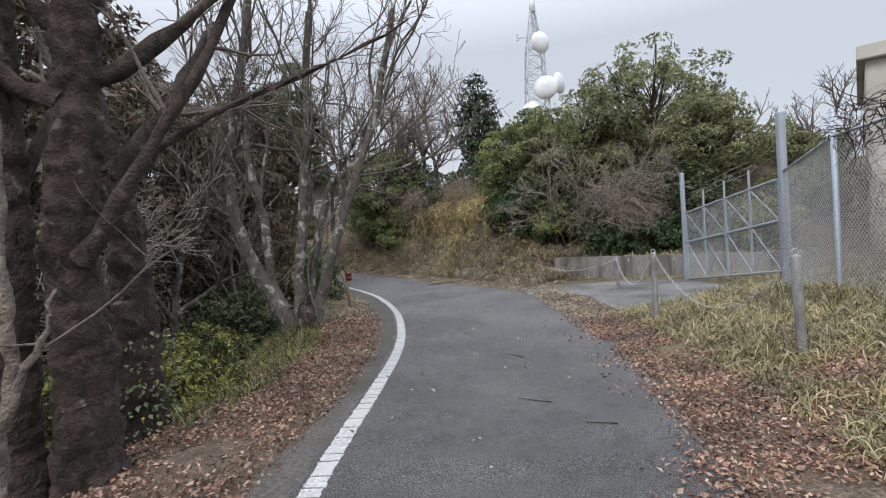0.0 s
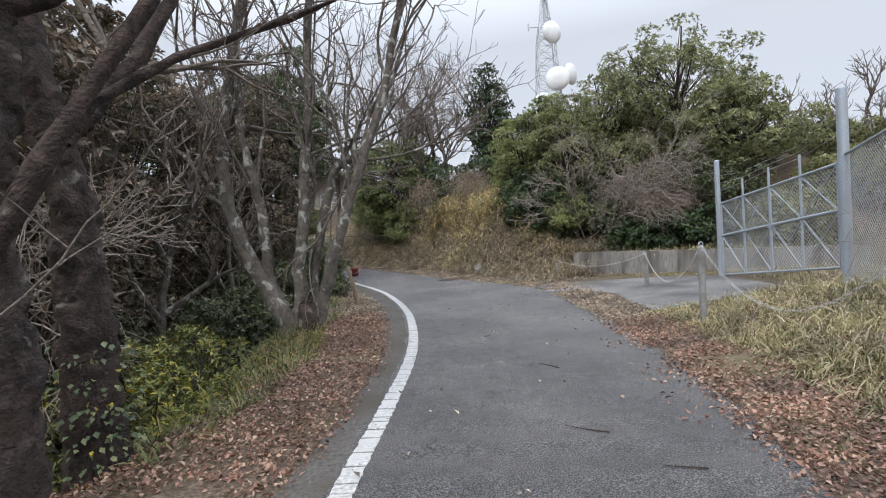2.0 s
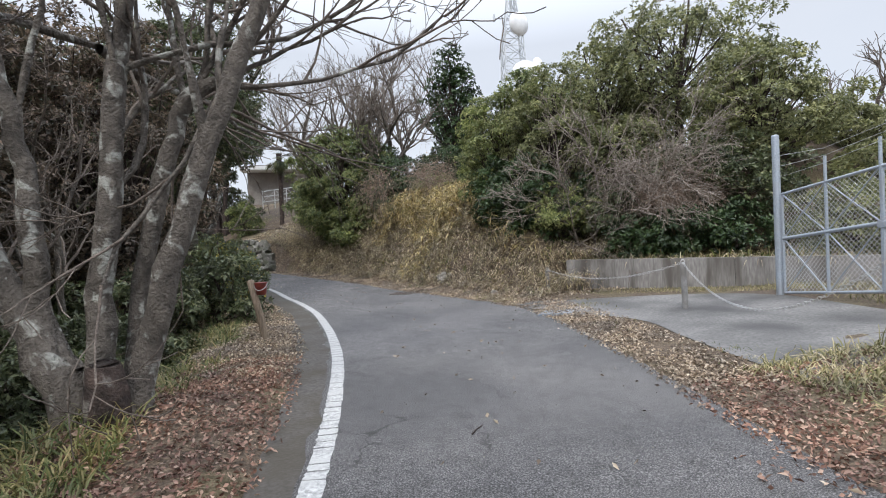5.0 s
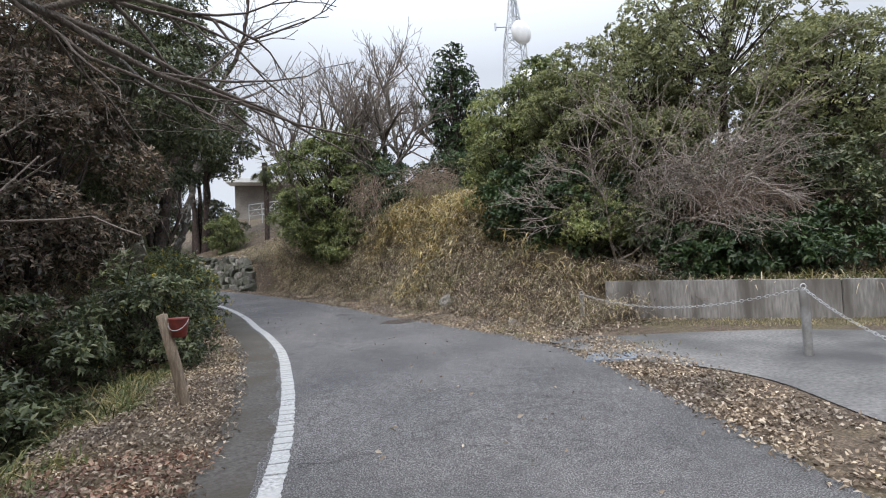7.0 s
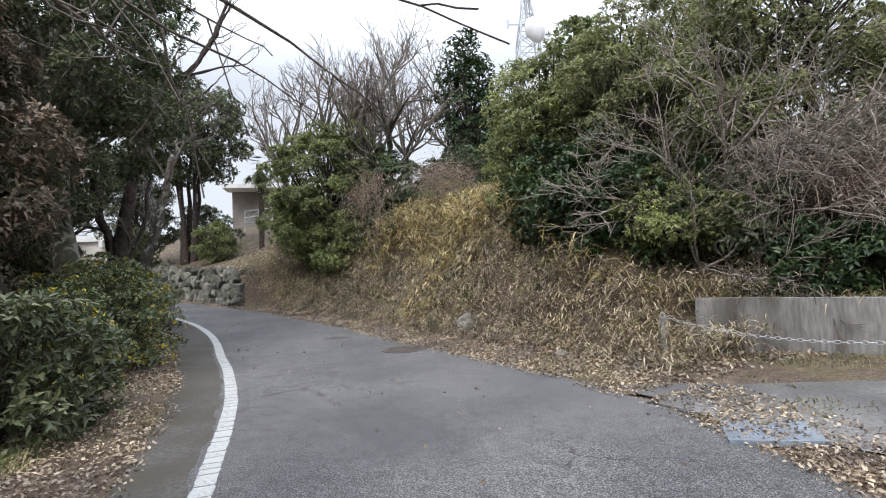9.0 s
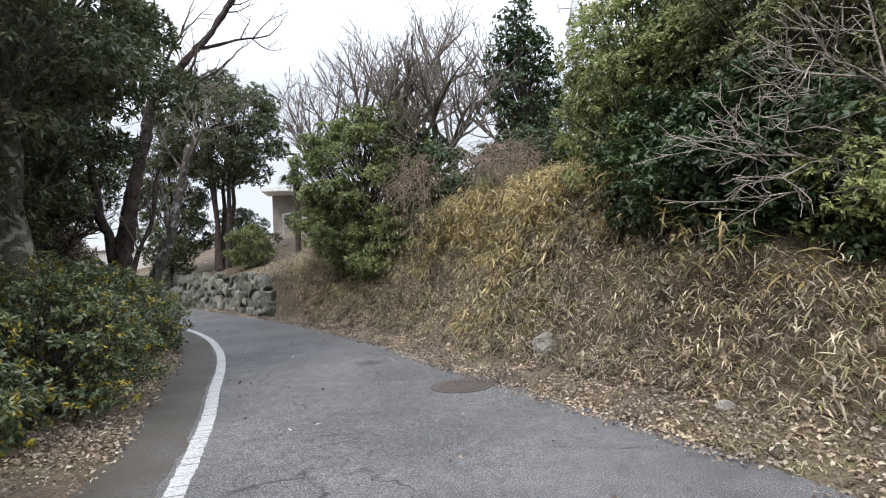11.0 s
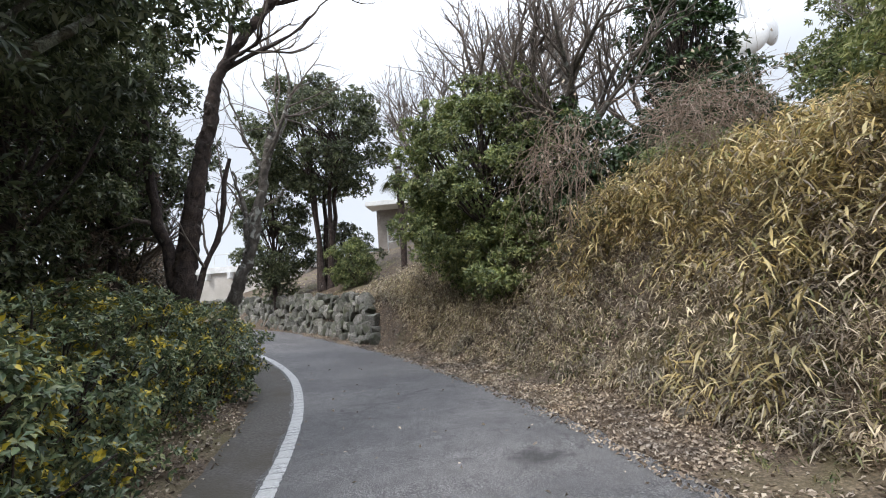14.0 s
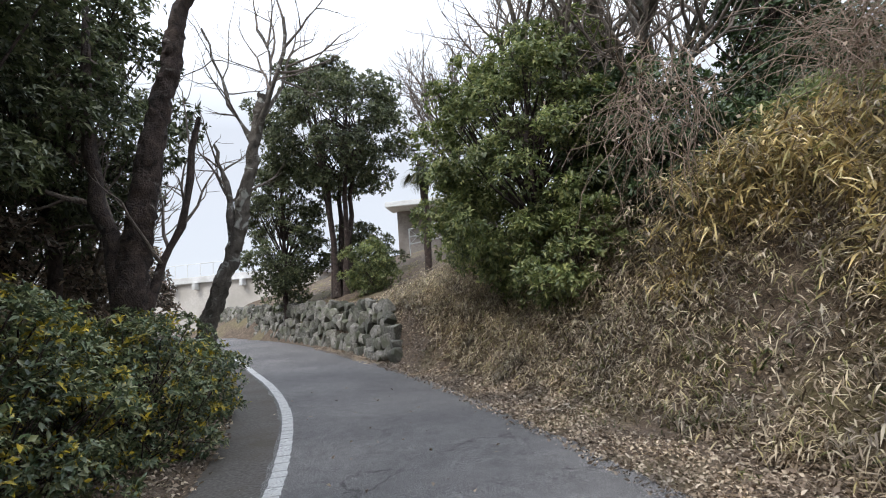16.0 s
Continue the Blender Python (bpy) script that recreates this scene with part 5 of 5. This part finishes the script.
dead_limbs("dead_branches", 4.6, 18.5, 1.1, [(-0.3, -0.5, 0.6), (0.5, -0.6, 0.5), (0.1, -0.8, 0.1), (-0.6, -0.4, 0.9)], 333, "grey dead canes hanging over the wall's end", M_TWIG_PALE, M_TWIG, 1.6, 0.02)
dead_limbs("dead_branches", -5.1, 6.3, 0.75, [(0.9, -0.1, 0.35), (0.7, -0.5, 0.55), (0.8, 0.3, 0.6), (0.5, -0.3, 0.9)], 334, "spray of pale bare twigs reaching from the slope", M_TWIG_PALE, M_TWIG_PALE, 1.5, 0.014)
# thatch of dry stems that roofs the dark hollow over the wall
brambles("bramble_tangle", 6.9, 17.55, 2.3, 1.25, 0.75, 0.28, 620, 232, "red-brown dry brambles overhanging the wall", M_VINE, 1.3, 0.007, False, (0.3, -0.5))
brambles("bramble_tangle", 6.2, 18.1, 2.9, 1.3, 0.9, 0.5, 380, 231, "bleached tangle of dry brambles above the retaining wall", M_TWIG_PALE, 1.7, 0.008, False, (0.2, -0.6))
brambles("vine_curtain", -1.3, 26.6, 4.1, 0.7, 0.8, 0.8, 170, 234, "curtain of dry hanging vines on the bank", M_VINE, 1.5, 0.006, True)
brambles("vine_curtain", 1.1, 26.3, 4.2, 1.1, 0.9, 0.6, 420, 235, "mound of pinkish dry vines on the bank", M_VINE, 1.3, 0.006)
brambles("twig_spray", -4.0, 5.2, 1.4, 0.7, 0.8, 0.6, 70, 236, "spray of thin pale twigs below the lane", M_TWIG_PALE, 1.3, 0.004, False, (0.8, 0.2))

for x, y, z, seed in ((6.9, 7.2, 1.5, 241), (6.6, 5.2, 1.5, 242), (6.4, 3.4, 1.5, 243), (7.6, 9.0, 1.3, 244)):
    brambles("dry_thicket", x, y, z, 0.8, 1.1, 0.9, 260, seed, "brown dry thicket behind the chain-link fence", M_VINE, 1.3, 0.006)
brambles("fence_creeper", 5.55, 6.3, 2.75, 0.25, 1.0, 0.3, 130, 245, "dark leafless creeper over the fence top", M_BARK_DARK, 0.6, 0.007)
litter("road_grit", "loose pale grit scattered on the worn asphalt", M_ROCK, 208, 2600, 0.5, 24, -3.4, -0.1, 1, 0.018, False, -0.1)
rng = np.random.default_rng(250)
for x, y, ln, th in ((0.95, 4.7, 0.34, 2.6), (1.35, 4.05, 0.26, 2.9), (1.0, 6.7, 0.3, 2.2), (0.3, 8.8, 0.2, 1.0), (-0.9, 24.1, 0.22, 0.8)):
    tw = Tubes()
    a = np.array([x, y, float(road_level(y)) + 0.008])
    d = np.array([math.cos(th), math.sin(th), 0])
    tw.add([a, a + d * ln * 0.5 + rng.normal(0, 0.012, 3) * np.array([1, 1, 0.2]), a + d * ln], [0.006, 0.005, 0.003], 5)
    tagged(tw.make("fallen_twig", M_BARK_DARK), "small dark twig lying on the asphalt", "twig")

def wall_weeds(name, label, mat, seed, n, u0, u1, q0, q1, tall, width, droop):
    """Weeds along the retaining wall."""
    rng = np.random.default_rng(seed)
    u, q = rng.uniform(u0, u1, n), rng.uniform(q0, q1, n)
    if q1 < -0.1:
        keep = CW_A[0] + CW_D[0] * u + CW_N[0] * q > 6.95
        u, q = u[keep], q[keep]
        n = len(u)
    x, y = CW_A[0] + CW_D[0] * u + CW_N[0] * q, CW_A[1] + CW_D[1] * u + CW_N[1] * q
    at = np.stack([x, y, np.maximum(height(x, y), np.where(q > 0, 0.70, -9)) - 0.01], 1)
    along = np.concatenate([rng.normal(0, 0.5, (n, 2)) - 0.35 * CW_N[None] * (q > 0)[:, None], np.ones((n, 1))], 1)
    v, f = blade_arrays(at, along, tall * rng.uniform(0.4, 1.3, n), width * rng.uniform(0.6, 1.3, n), droop * rng.uniform(0.4, 1.5, n))
    cover(name, label, "weeds", mat, v, f)


wall_weeds("weeds", "dry weeds and leaves along the wall's top", M_BAMBOO, 261, 3200, -0.6, 7.2, 0.1, 2.2, 0.34, 0.018, 0.9)
wall_weeds("weeds", "thin green and straw grass at the wall's foot", M_GRASS, 262, 4500, -0.4, 6.5, -0.75, -0.02, 0.11, 0.008, 0.5)
wall_weeds("weeds", "dull green leaves on the wall's top", M_GRASS_GREEN, 263, 2200, 0.2, 7.2, 0.3, 2.4, 0.42, 0.022, 0.8)

# shrivelled leaves still hanging in the vines
for x, y, z, n, seed in ((-1.3, 26.4, 3.8, 160, 271), (1.1, 26.2, 4.2, 220, 272), (6.4, 18.2, 3.0, 260, 273)):
    rng = np.random.default_rng(seed)
    at = np.array([x, y, z]) + rng.normal(0, 0.55, (n, 3))
    v, f = leaf_arrays(at, rng.normal(0, 0.5, (n, 3)) - np.array([0, 0, 0.8]), rng.normal(0, 1, (n, 3)), 0.08 * rng.uniform(0.5, 1.3, n), 0.05 * rng.uniform(0.5, 1.2, n))
    cover("withered_leaves", "shrivelled pale leaves hanging in dry vines", "leaves", M_LITTER_PALE, v, f)

wall_weeds("weeds", "dry straw weeds in the yard behind the gate", M_GRASS, 264, 4500, 2.5, 9.5, -5.5, -0.3, 0.45, 0.012, 0.7)

# ---- stone wall, mast and buildings ----
stone_wall = empty("stone_wall", 0, 0, 0, "dry-laid grey rubble stone retaining wall", "wall", kind="structure")
rng = np.random.default_rng(71)
stone_meshes = []
for k in range(12):
    bm = bmesh.new()
    for _ in range(17):
        q = Vector(rng.normal(0, 1, 3)).normalized()
        bm.verts.new(Vector([math.copysign(abs(a) ** 0.55, a) for a in q]) * rng.uniform(0.46, 0.57))
    hull = bmesh.ops.convex_hull(bm, input=bm.verts)
    bmesh.ops.delete(bm, geom=[g for g in hull["geom_interior"] if isinstance(g, bmesh.types.BMVert)], context="VERTS")
    bmesh.ops.bevel(bm, geom=list(bm.edges), offset=0.025, segments=1, affect="EDGES")
    me = bpy.data.meshes.new("stone")
    bm.to_mesh(me)
    bm.free()
    me.materials.append(M_STONE)
    stone_meshes.append(me)
sw_i = np.where((LINE[:, 1] > 29.3) & (LINE[:, 1] < 46))[0]
s_sw = np.concatenate([[0], np.cumsum(np.linalg.norm(np.diff(LINE[sw_i], axis=0), axis=1))])
for row in range(5):
    s = rng.uniform(0, 0.3)
    while s < s_sw[-1] - 0.2:
        w = rng.uniform(0.28, 0.56) * (1.0 if row < 3 else 0.85)
        i = sw_i[min(len(sw_i) - 1, int(np.searchsorted(s_sw, s + w / 2)))]
        lift = 0.12 + 0.33 * row + rng.uniform(-0.13, 0.13)
        cap = 1.5 * step(29.2, 30.6, LINE[i, 1])
        if lift < cap + 0.05:
            p = LINE[i] + NOR[i] * (right_width(LINE[i, 1]) + 0.36 + 0.085 * row + rng.uniform(-0.04, 0.03))
            ob = new("stone", stone_meshes[rng.integers(12)])
            ob.parent = stone_wall
            ob.matrix_local = Matrix.LocRotScale((p[0], p[1], float(road_level(LINE[i, 1])) + lift), Euler((rng.uniform(-0.25, 0.25), rng.uniform(-3.1, 3.1), math.atan2(TAN[i][1], TAN[i][0]) + rng.uniform(-0.2, 0.2)), "YXZ"), (w * 1.12, 0.42, rng.uniform(0.36, 0.5)))
        s += w
# dark sheet behind the stones, seen through their gaps
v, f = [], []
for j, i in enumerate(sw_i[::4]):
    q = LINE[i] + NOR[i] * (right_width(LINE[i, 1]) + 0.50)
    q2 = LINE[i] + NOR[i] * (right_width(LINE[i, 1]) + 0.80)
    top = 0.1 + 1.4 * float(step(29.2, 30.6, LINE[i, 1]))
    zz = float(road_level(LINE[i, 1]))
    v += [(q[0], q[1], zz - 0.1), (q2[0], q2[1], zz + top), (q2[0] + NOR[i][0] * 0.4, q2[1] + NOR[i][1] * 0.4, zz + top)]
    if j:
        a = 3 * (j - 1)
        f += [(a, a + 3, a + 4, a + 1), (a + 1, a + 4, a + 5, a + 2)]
mesh_obj("backing", v, f, M_DARK_BACKING, stone_wall, "dark sheet behind the stones")

# radio mast
mast = empty("radio_mast", 11.1, 54.2, 4.0, "pale steel lattice radio mast with white dishes", "mast")
def mast_half(z):
    return np.interp(z, [0, 18, 21, 30], [1.7, 0.85, 0.3, 0.22])
mb = Tubes()
levels = list(np.arange(0, 19, 1.35)) + [20, 22]
for a, b in zip(levels, levels[1:]):
    ca = [(sx * mast_half(a), sy * mast_half(a), a) for sx, sy in ((1, 1), (-1, 1), (-1, -1), (1, -1))]
    cb = [(sx * mast_half(b), sy * mast_half(b), b) for sx, sy in ((1, 1), (-1, 1), (-1, -1), (1, -1))]
    for i in range(4):
        j = (i + 1) % 4
        mb.add([ca[i], cb[i]], [0.07, 0.07], 6)
        mb.add([cb[i], cb[j]], [0.04, 0.04], 4)
        mb.add([ca[i], cb[j]], [0.04, 0.04], 4)
        mb.add([ca[j], cb[i]], [0.04, 0.04], 4)
tagged(mb.make("lattice", M_TOWER, mast), kind="stuff")
t = Tubes()
t.add([(0, 0, 18), (0, 0, 22.3), (0, 0, 26)], [0.16, 0.14, 0.1], 8)
t.make("top_pole", M_TOWER, mast)
t = Tubes()
t.add([(-1.8, 0, 19.2), (0, 0, 19.2)], [0.06, 0.06], 6)
t.add([(-1.75, 0, 18.9), (-1.75, 0, 19.6)], [0.09, 0.09], 6)
t.make("side_arm", M_TOWER, mast)
t = Tubes()
t.add([(0, 0, 21.8), (0, 0, 21.9), (0, 0, 23.6), (0, 0, 23.7)], [0.1, 0.32, 0.32, 0.1], 12)
t.make("aerial_drum", M_DISH, mast)
for x, y, z, r, turn in ((0.45, -1.0, 18.2, 1.15, 25), (0.75, -1.3, 13.3, 1.25, -15), (2.3, -0.6, 13.9, 1.15, 50), (-0.9, -1.0, 11.0, 1.0, -40)):
    bm = bmesh.new()
    bmesh.ops.create_uvsphere(bm, u_segments=24, v_segments=12, radius=r)
    for vv in bm.verts:
        vv.co.y *= 0.45 if vv.co.y < 0 else 0.2
    d = part("dish", bm, M_DISH, mast, "round white microwave dish", True)
    d.location, d.rotation_euler = (x, y, z), (0, 0, radians(turn))
    pipe("bracket", (0, 0.1, 0), (-x * 0.6, 0.9, 0), 0.06, M_TOWER, d, 6)

def slab_building(name, x, y, z, turn, w, d, floors, label, mat, floor_h=3.0, balcony=True, windows=True):
    """A block with storeys, windows, balconies and a parapet."""
    b = empty(name, x, y, z, label, "building")
    b.rotation_euler = (0, 0, radians(turn))
    bm = bmesh.new()
    box(bm, -w / 2, 0, -4, w / 2, d, floors * floor_h, 0.03)
    part("wall", bm, mat, b)
    bm = bmesh.new()
    box(bm, -w / 2 - 0.2, -0.25, floors * floor_h, w / 2 + 0.2, d + 0.2, floors * floor_h + 0.45, 0.03)
    part("roof", bm, M_WHITE if floors == 1 else M_BEIGE, b)
    n = max(2, int(w / 2.6))
    for fl in range(floors):
        for i in range(n if windows else 0):
            cx = -w / 2 + (i + 0.5) * w / n
            bm = bmesh.new()
            box(bm, cx - 0.85, -0.06, fl * floor_h + 0.75, cx + 0.85, 0.04, fl * floor_h + 2.35, 0.02)
            wn = part("window", bm, M_WHITE, b)
            for s in (-1, 1):
                bm = bmesh.new()
                box(bm, cx + s * 0.41 - 0.36, -0.075, fl * floor_h + 0.83, cx + s * 0.41 + 0.36, -0.03, fl * floor_h + 2.27)
                part("pane", bm, M_DARKGLASS, wn)
        if balcony:
            bm = bmesh.new()
            box(bm, -w / 2, -1.3, fl * floor_h - 0.15, w / 2, -0.1, fl * floor_h + 0.05, 0.02)
            bl = part("balcony", bm, mat, b)
            bm = bmesh.new()
            box(bm, -w / 2, -1.35, fl * floor_h + 0.05, w / 2, -1.22, fl * floor_h + 1.0, 0.02)
            part("parapet", bm, M_WHITE, bl)
    return b


annex = slab_building("low_building", -25.5, 48.4, 2.3, 4, 13, 6, 1, "long low white building with a flat overhanging roof", M_BEIGE, 2.2, False, False)
for i in range(8):
    bm = bmesh.new()
    box(bm, -6.4 + 1.8 * i, -0.5, 1.75, -6.15 + 1.8 * i, 0.0, 2.2, 0.02)
    part("bracket", bm, M_WHITE, annex)
for i in range(14):
    pipe("roof_rail_post", (-6.4 + i, -0.1, 2.6), (-6.4 + i, -0.1, 3.55), 0.02, M_WHITE, annex, 6)
pipe("roof_rail", (-6.5, -0.1, 3.55), (6.6, -0.1, 3.55), 0.025, M_WHITE, annex, 6)
# wall colour carries the shade of the recess under the eave
slab_building("house", -11.2, 52.5, 5.4, 8, 7, 7, 1, "house with a deep white eave and shaded wall", M_HOUSE_SHADED, 3.2, False, False)
bm = bmesh.new()
box(bm, -3.9, -1.8, 3.05, 3.8, 0.3, 3.42, 0.04)
part("eave", bm, M_WHITE, bpy.data.objects["house"], "deep white eave")
slab_building("office_building", 17.5, 12.6, 0.3, -40, 10, 8, 2, "beige rendered building behind the fence", M_BEIGE, 3.1, False)

# white railing before the house
rail = empty("white_railing", -11.4, 45.0, 0, "white painted steel railing above the slope", "railing")
for i in range(5):
    zz = 4.95 + 0.11 * i
    pipe("post", (0.9 * i, 0.1 * i, zz - 0.5), (0.9 * i, 0.1 * i, zz + 0.95), 0.035, M_WHITE, rail)
for dz in (0.1, 0.5, 0.93):
    pipe("rail", (0, 0, 4.95 + dz), (3.6, 0.4, 5.39 + dz), 0.035, M_WHITE, rail)
for i in range(4):
    pipe("brace", (0.9 * i, 0.1 * i, 5.05 + 0.11 * i), (0.9 * (i + 1), 0.1 * (i + 1), 5.9 + 0.11 * i), 0.014, M_WHITE, rail, 6)
    pipe("brace", (0.9 * i, 0.1 * i, 5.88 + 0.11 * i), (0.9 * (i + 1), 0.1 * (i + 1), 5.1 + 0.11 * i), 0.014, M_WHITE, rail, 6)

# fan palm
pz = h1(-8.4, 38.5)
palm = empty("fan_palm", -8.4, 38.5, pz, "fan palm with a shaggy skirt of dead fronds", "palm")
t = Tubes()
t.add([(0, 0, -0.2), (0.05, 0, 2.4), (0, 0, 4.7)], [0.14, 0.15, 0.17], 10)
t.make("trunk", M_BARK_DARK, palm)
rng = np.random.default_rng(77)
at, al = [], []
for k in range(40):
    th, el = rng.uniform(0, 6.28), rng.uniform(-1.45, 1.0)
    d = np.array([math.cos(th) * math.cos(el), math.sin(th) * math.cos(el), math.sin(el)])
    tip = np.array([0, 0, 4.7]) + d * 0.8
    for a in np.linspace(-1.2, 1.2, 18):
        s = unit(np.cross(d, (0, 0, 1)))
        at.append(tip)
        al.append(d * math.cos(a) + s * math.sin(a))
v, f = blade_arrays(np.array(at), np.array(al), 0.6, 0.035, 0.25)
tagged(mesh_obj("fronds", v, f, M_PALM, palm), kind="stuff")

# manhole cover, dark patch, grate and rock
mh = empty("manhole_cover", -0.37, 20.07, float(road_level(20.07)), "round worn cast-iron manhole cover in the asphalt", "manhole cover")
bm = bmesh.new()
bmesh.ops.create_cone(bm, cap_ends=True, segments=40, radius1=0.41, radius2=0.41, depth=0.02)
part("frame", bm, M_IRON, mh).location = (0, 0, 0.0)
bm = bmesh.new()
bmesh.ops.create_cone(bm, cap_ends=True, segments=40, radius1=0.345, radius2=0.34, depth=0.02)
lid = part("lid", bm, M_IRON, mh)
lid.location = (0, 0, 0.006)
for i in range(-8, 9):
    for j in range(-8, 9):
        if math.hypot(i, j) < 8.2 and (i + j) % 2 == 0:
            bm = bmesh.new()
            box(bm, i * 0.039 - 0.014, j * 0.039 - 0.014, 0.008, i * 0.039 + 0.014, j * 0.039 + 0.014, 0.014)
            part("stud", bm, M_IRON, lid)
gr = empty("drain_cover", 2.98, 15.72, float(road_level(15.2)), "worn concrete drain cover across the drive's edge", "drain cover")
gr.rotation_euler = (0, 0, radians(-62))
for i in range(3):
    bm = bmesh.new()
    box(bm, -0.2, -0.72 + i * 0.485, -0.03, 0.2, -0.72 + i * 0.485 + 0.478, 0.02, 0.008)
    part("slab", bm, M_APRON, gr)
for sx in (-0.235, 0.235):
    bm = bmesh.new()
    box(bm, sx - 0.018, -0.74, -0.03, sx + 0.018, 0.74, 0.014, 0.004)
    part("frame_bar", bm, M_IRON, gr)
pl = empty("steel_plate", 2.80, 14.70, h1(2.8, 14.7) + 0.006, "blue-grey steel plate laid over the gutter", "steel plate")
pl.rotation_euler = (0, radians(-4), radians(-25))
bm = bmesh.new()
box(bm, -0.33, -0.52, -0.03, 0.33, 0.52, 0.008, 0.003)
part("plate", bm, M_PLATE, pl)
for sy in (-0.5, 0.5):
    bm = bmesh.new()
    box(bm, -0.33, sy - 0.015, 0.006, 0.33, sy + 0.015, 0.014, 0.002)
    part("lip", bm, M_PLATE, pl)
for x, y, s, seed in ((1.0, 21.15, 0.25, 1), (2.1, 18.2, 0.09, 2), (-0.4, 23.2, 0.10, 3)):
    bm = bmesh.new()
    bmesh.ops.create_icosphere(bm, subdivisions=4, radius=1)
    for vv in bm.verts:
        q = vv.co.copy()
        vv.co = Vector((q.x * 1.1, q.y * 0.8, q.z * 0.8)) * (1 + 0.35 * noise.noise(q * 1.2 + Vector((seed, 0, 0))) + 0.12 * noise.noise(q * 3.5)) * s
    rk = part("rock", bm, M_ROCK, None)
    rk.location = (x, y, h1(x, y) + s * 0.15)
    tagged(rk, "pale angular rock at the foot of the bank", "rock")

# red pail hung on the stake
pail = empty("red_pail", -2.555, 13.26, 0.63, "faded red plastic pail hung on a stake", "pail")
t = Tubes()
t.add([(0, 0, 0), (0, 0, 0.005), (0, 0, 0.19), (0, 0, 0.205), (0, 0, 0.2), (0, 0, 0.03)], [0.01, 0.075, 0.1, 0.108, 0.094, 0.07], 20)
t.make("body", M_RED, pail)
t = Tubes()
t.add([(0.102 * math.cos(a), -0.1 * math.sin(a), 0.19 - 0.11 * math.sin(a)) for a in np.linspace(0, math.pi, 12)], [0.005] * 12, 5)
t.make("handle", M_WIRE, pail)

# ---- painted line, block by block ----
lane_line = empty("lane_line", 0, 0, 0, "cracked white painted edge line along the lane", "road marking", kind="structure")
rng = np.random.default_rng(5)
s_cum = np.concatenate([[0], np.cumsum(np.linalg.norm(np.diff(LINE, axis=0), axis=1))])
s_at = np.interp([-2, 44], LINE[:, 1], s_cum)
s = s_at[0]
while s < s_at[1]:
    ln = rng.uniform(0.11, 0.28) if s < s_at[0] + 34 else 1.2
    v = []
    m = 5
    for j in range(m):
        q = s + 0.008 + (ln - 0.017) * j / (m - 1) 
        i = min(len(LINE) - 1, int(np.searchsorted(s_cum, q)))
        fy = LINE[i, 1]
        for e in (-0.075, 0.075):
            base = np.array([np.interp(q, s_cum, LINE[:, 0]), np.interp(q, s_cum, LINE[:, 1])])
            p = base + NOR[i] * (e + rng.uniform(-0.009, 0.009)) + TAN[i] * rng.uniform(-0.007, 0.007)
            v.append((p[0], p[1], float(road_level(fy)) + 0.005))
    top = np.array(v)
    bot = top - np.array([0, 0, 0.012])
    f = [(2 * j, 2 * j + 1, 2 * j + 3, 2 * j + 2) for j in range(m - 1)]
    o = 2 * m
    f += [(2 * j, 2 * j + 2, o + 2 * j + 2, o + 2 * j) for j in range(m - 1)] + [(2 * j + 1, o + 2 * j + 1, o + 2 * j + 3, 2 * j + 3) for j in range(m - 1)]
    f += [(0, o, o + 1, 1), (2 * m - 2, 2 * m - 1, o + 2 * m - 1, o + 2 * m - 2)]
    mesh_obj("paint_block", np.concatenate([top, bot]), f, M_LINE, lane_line)
    s += ln
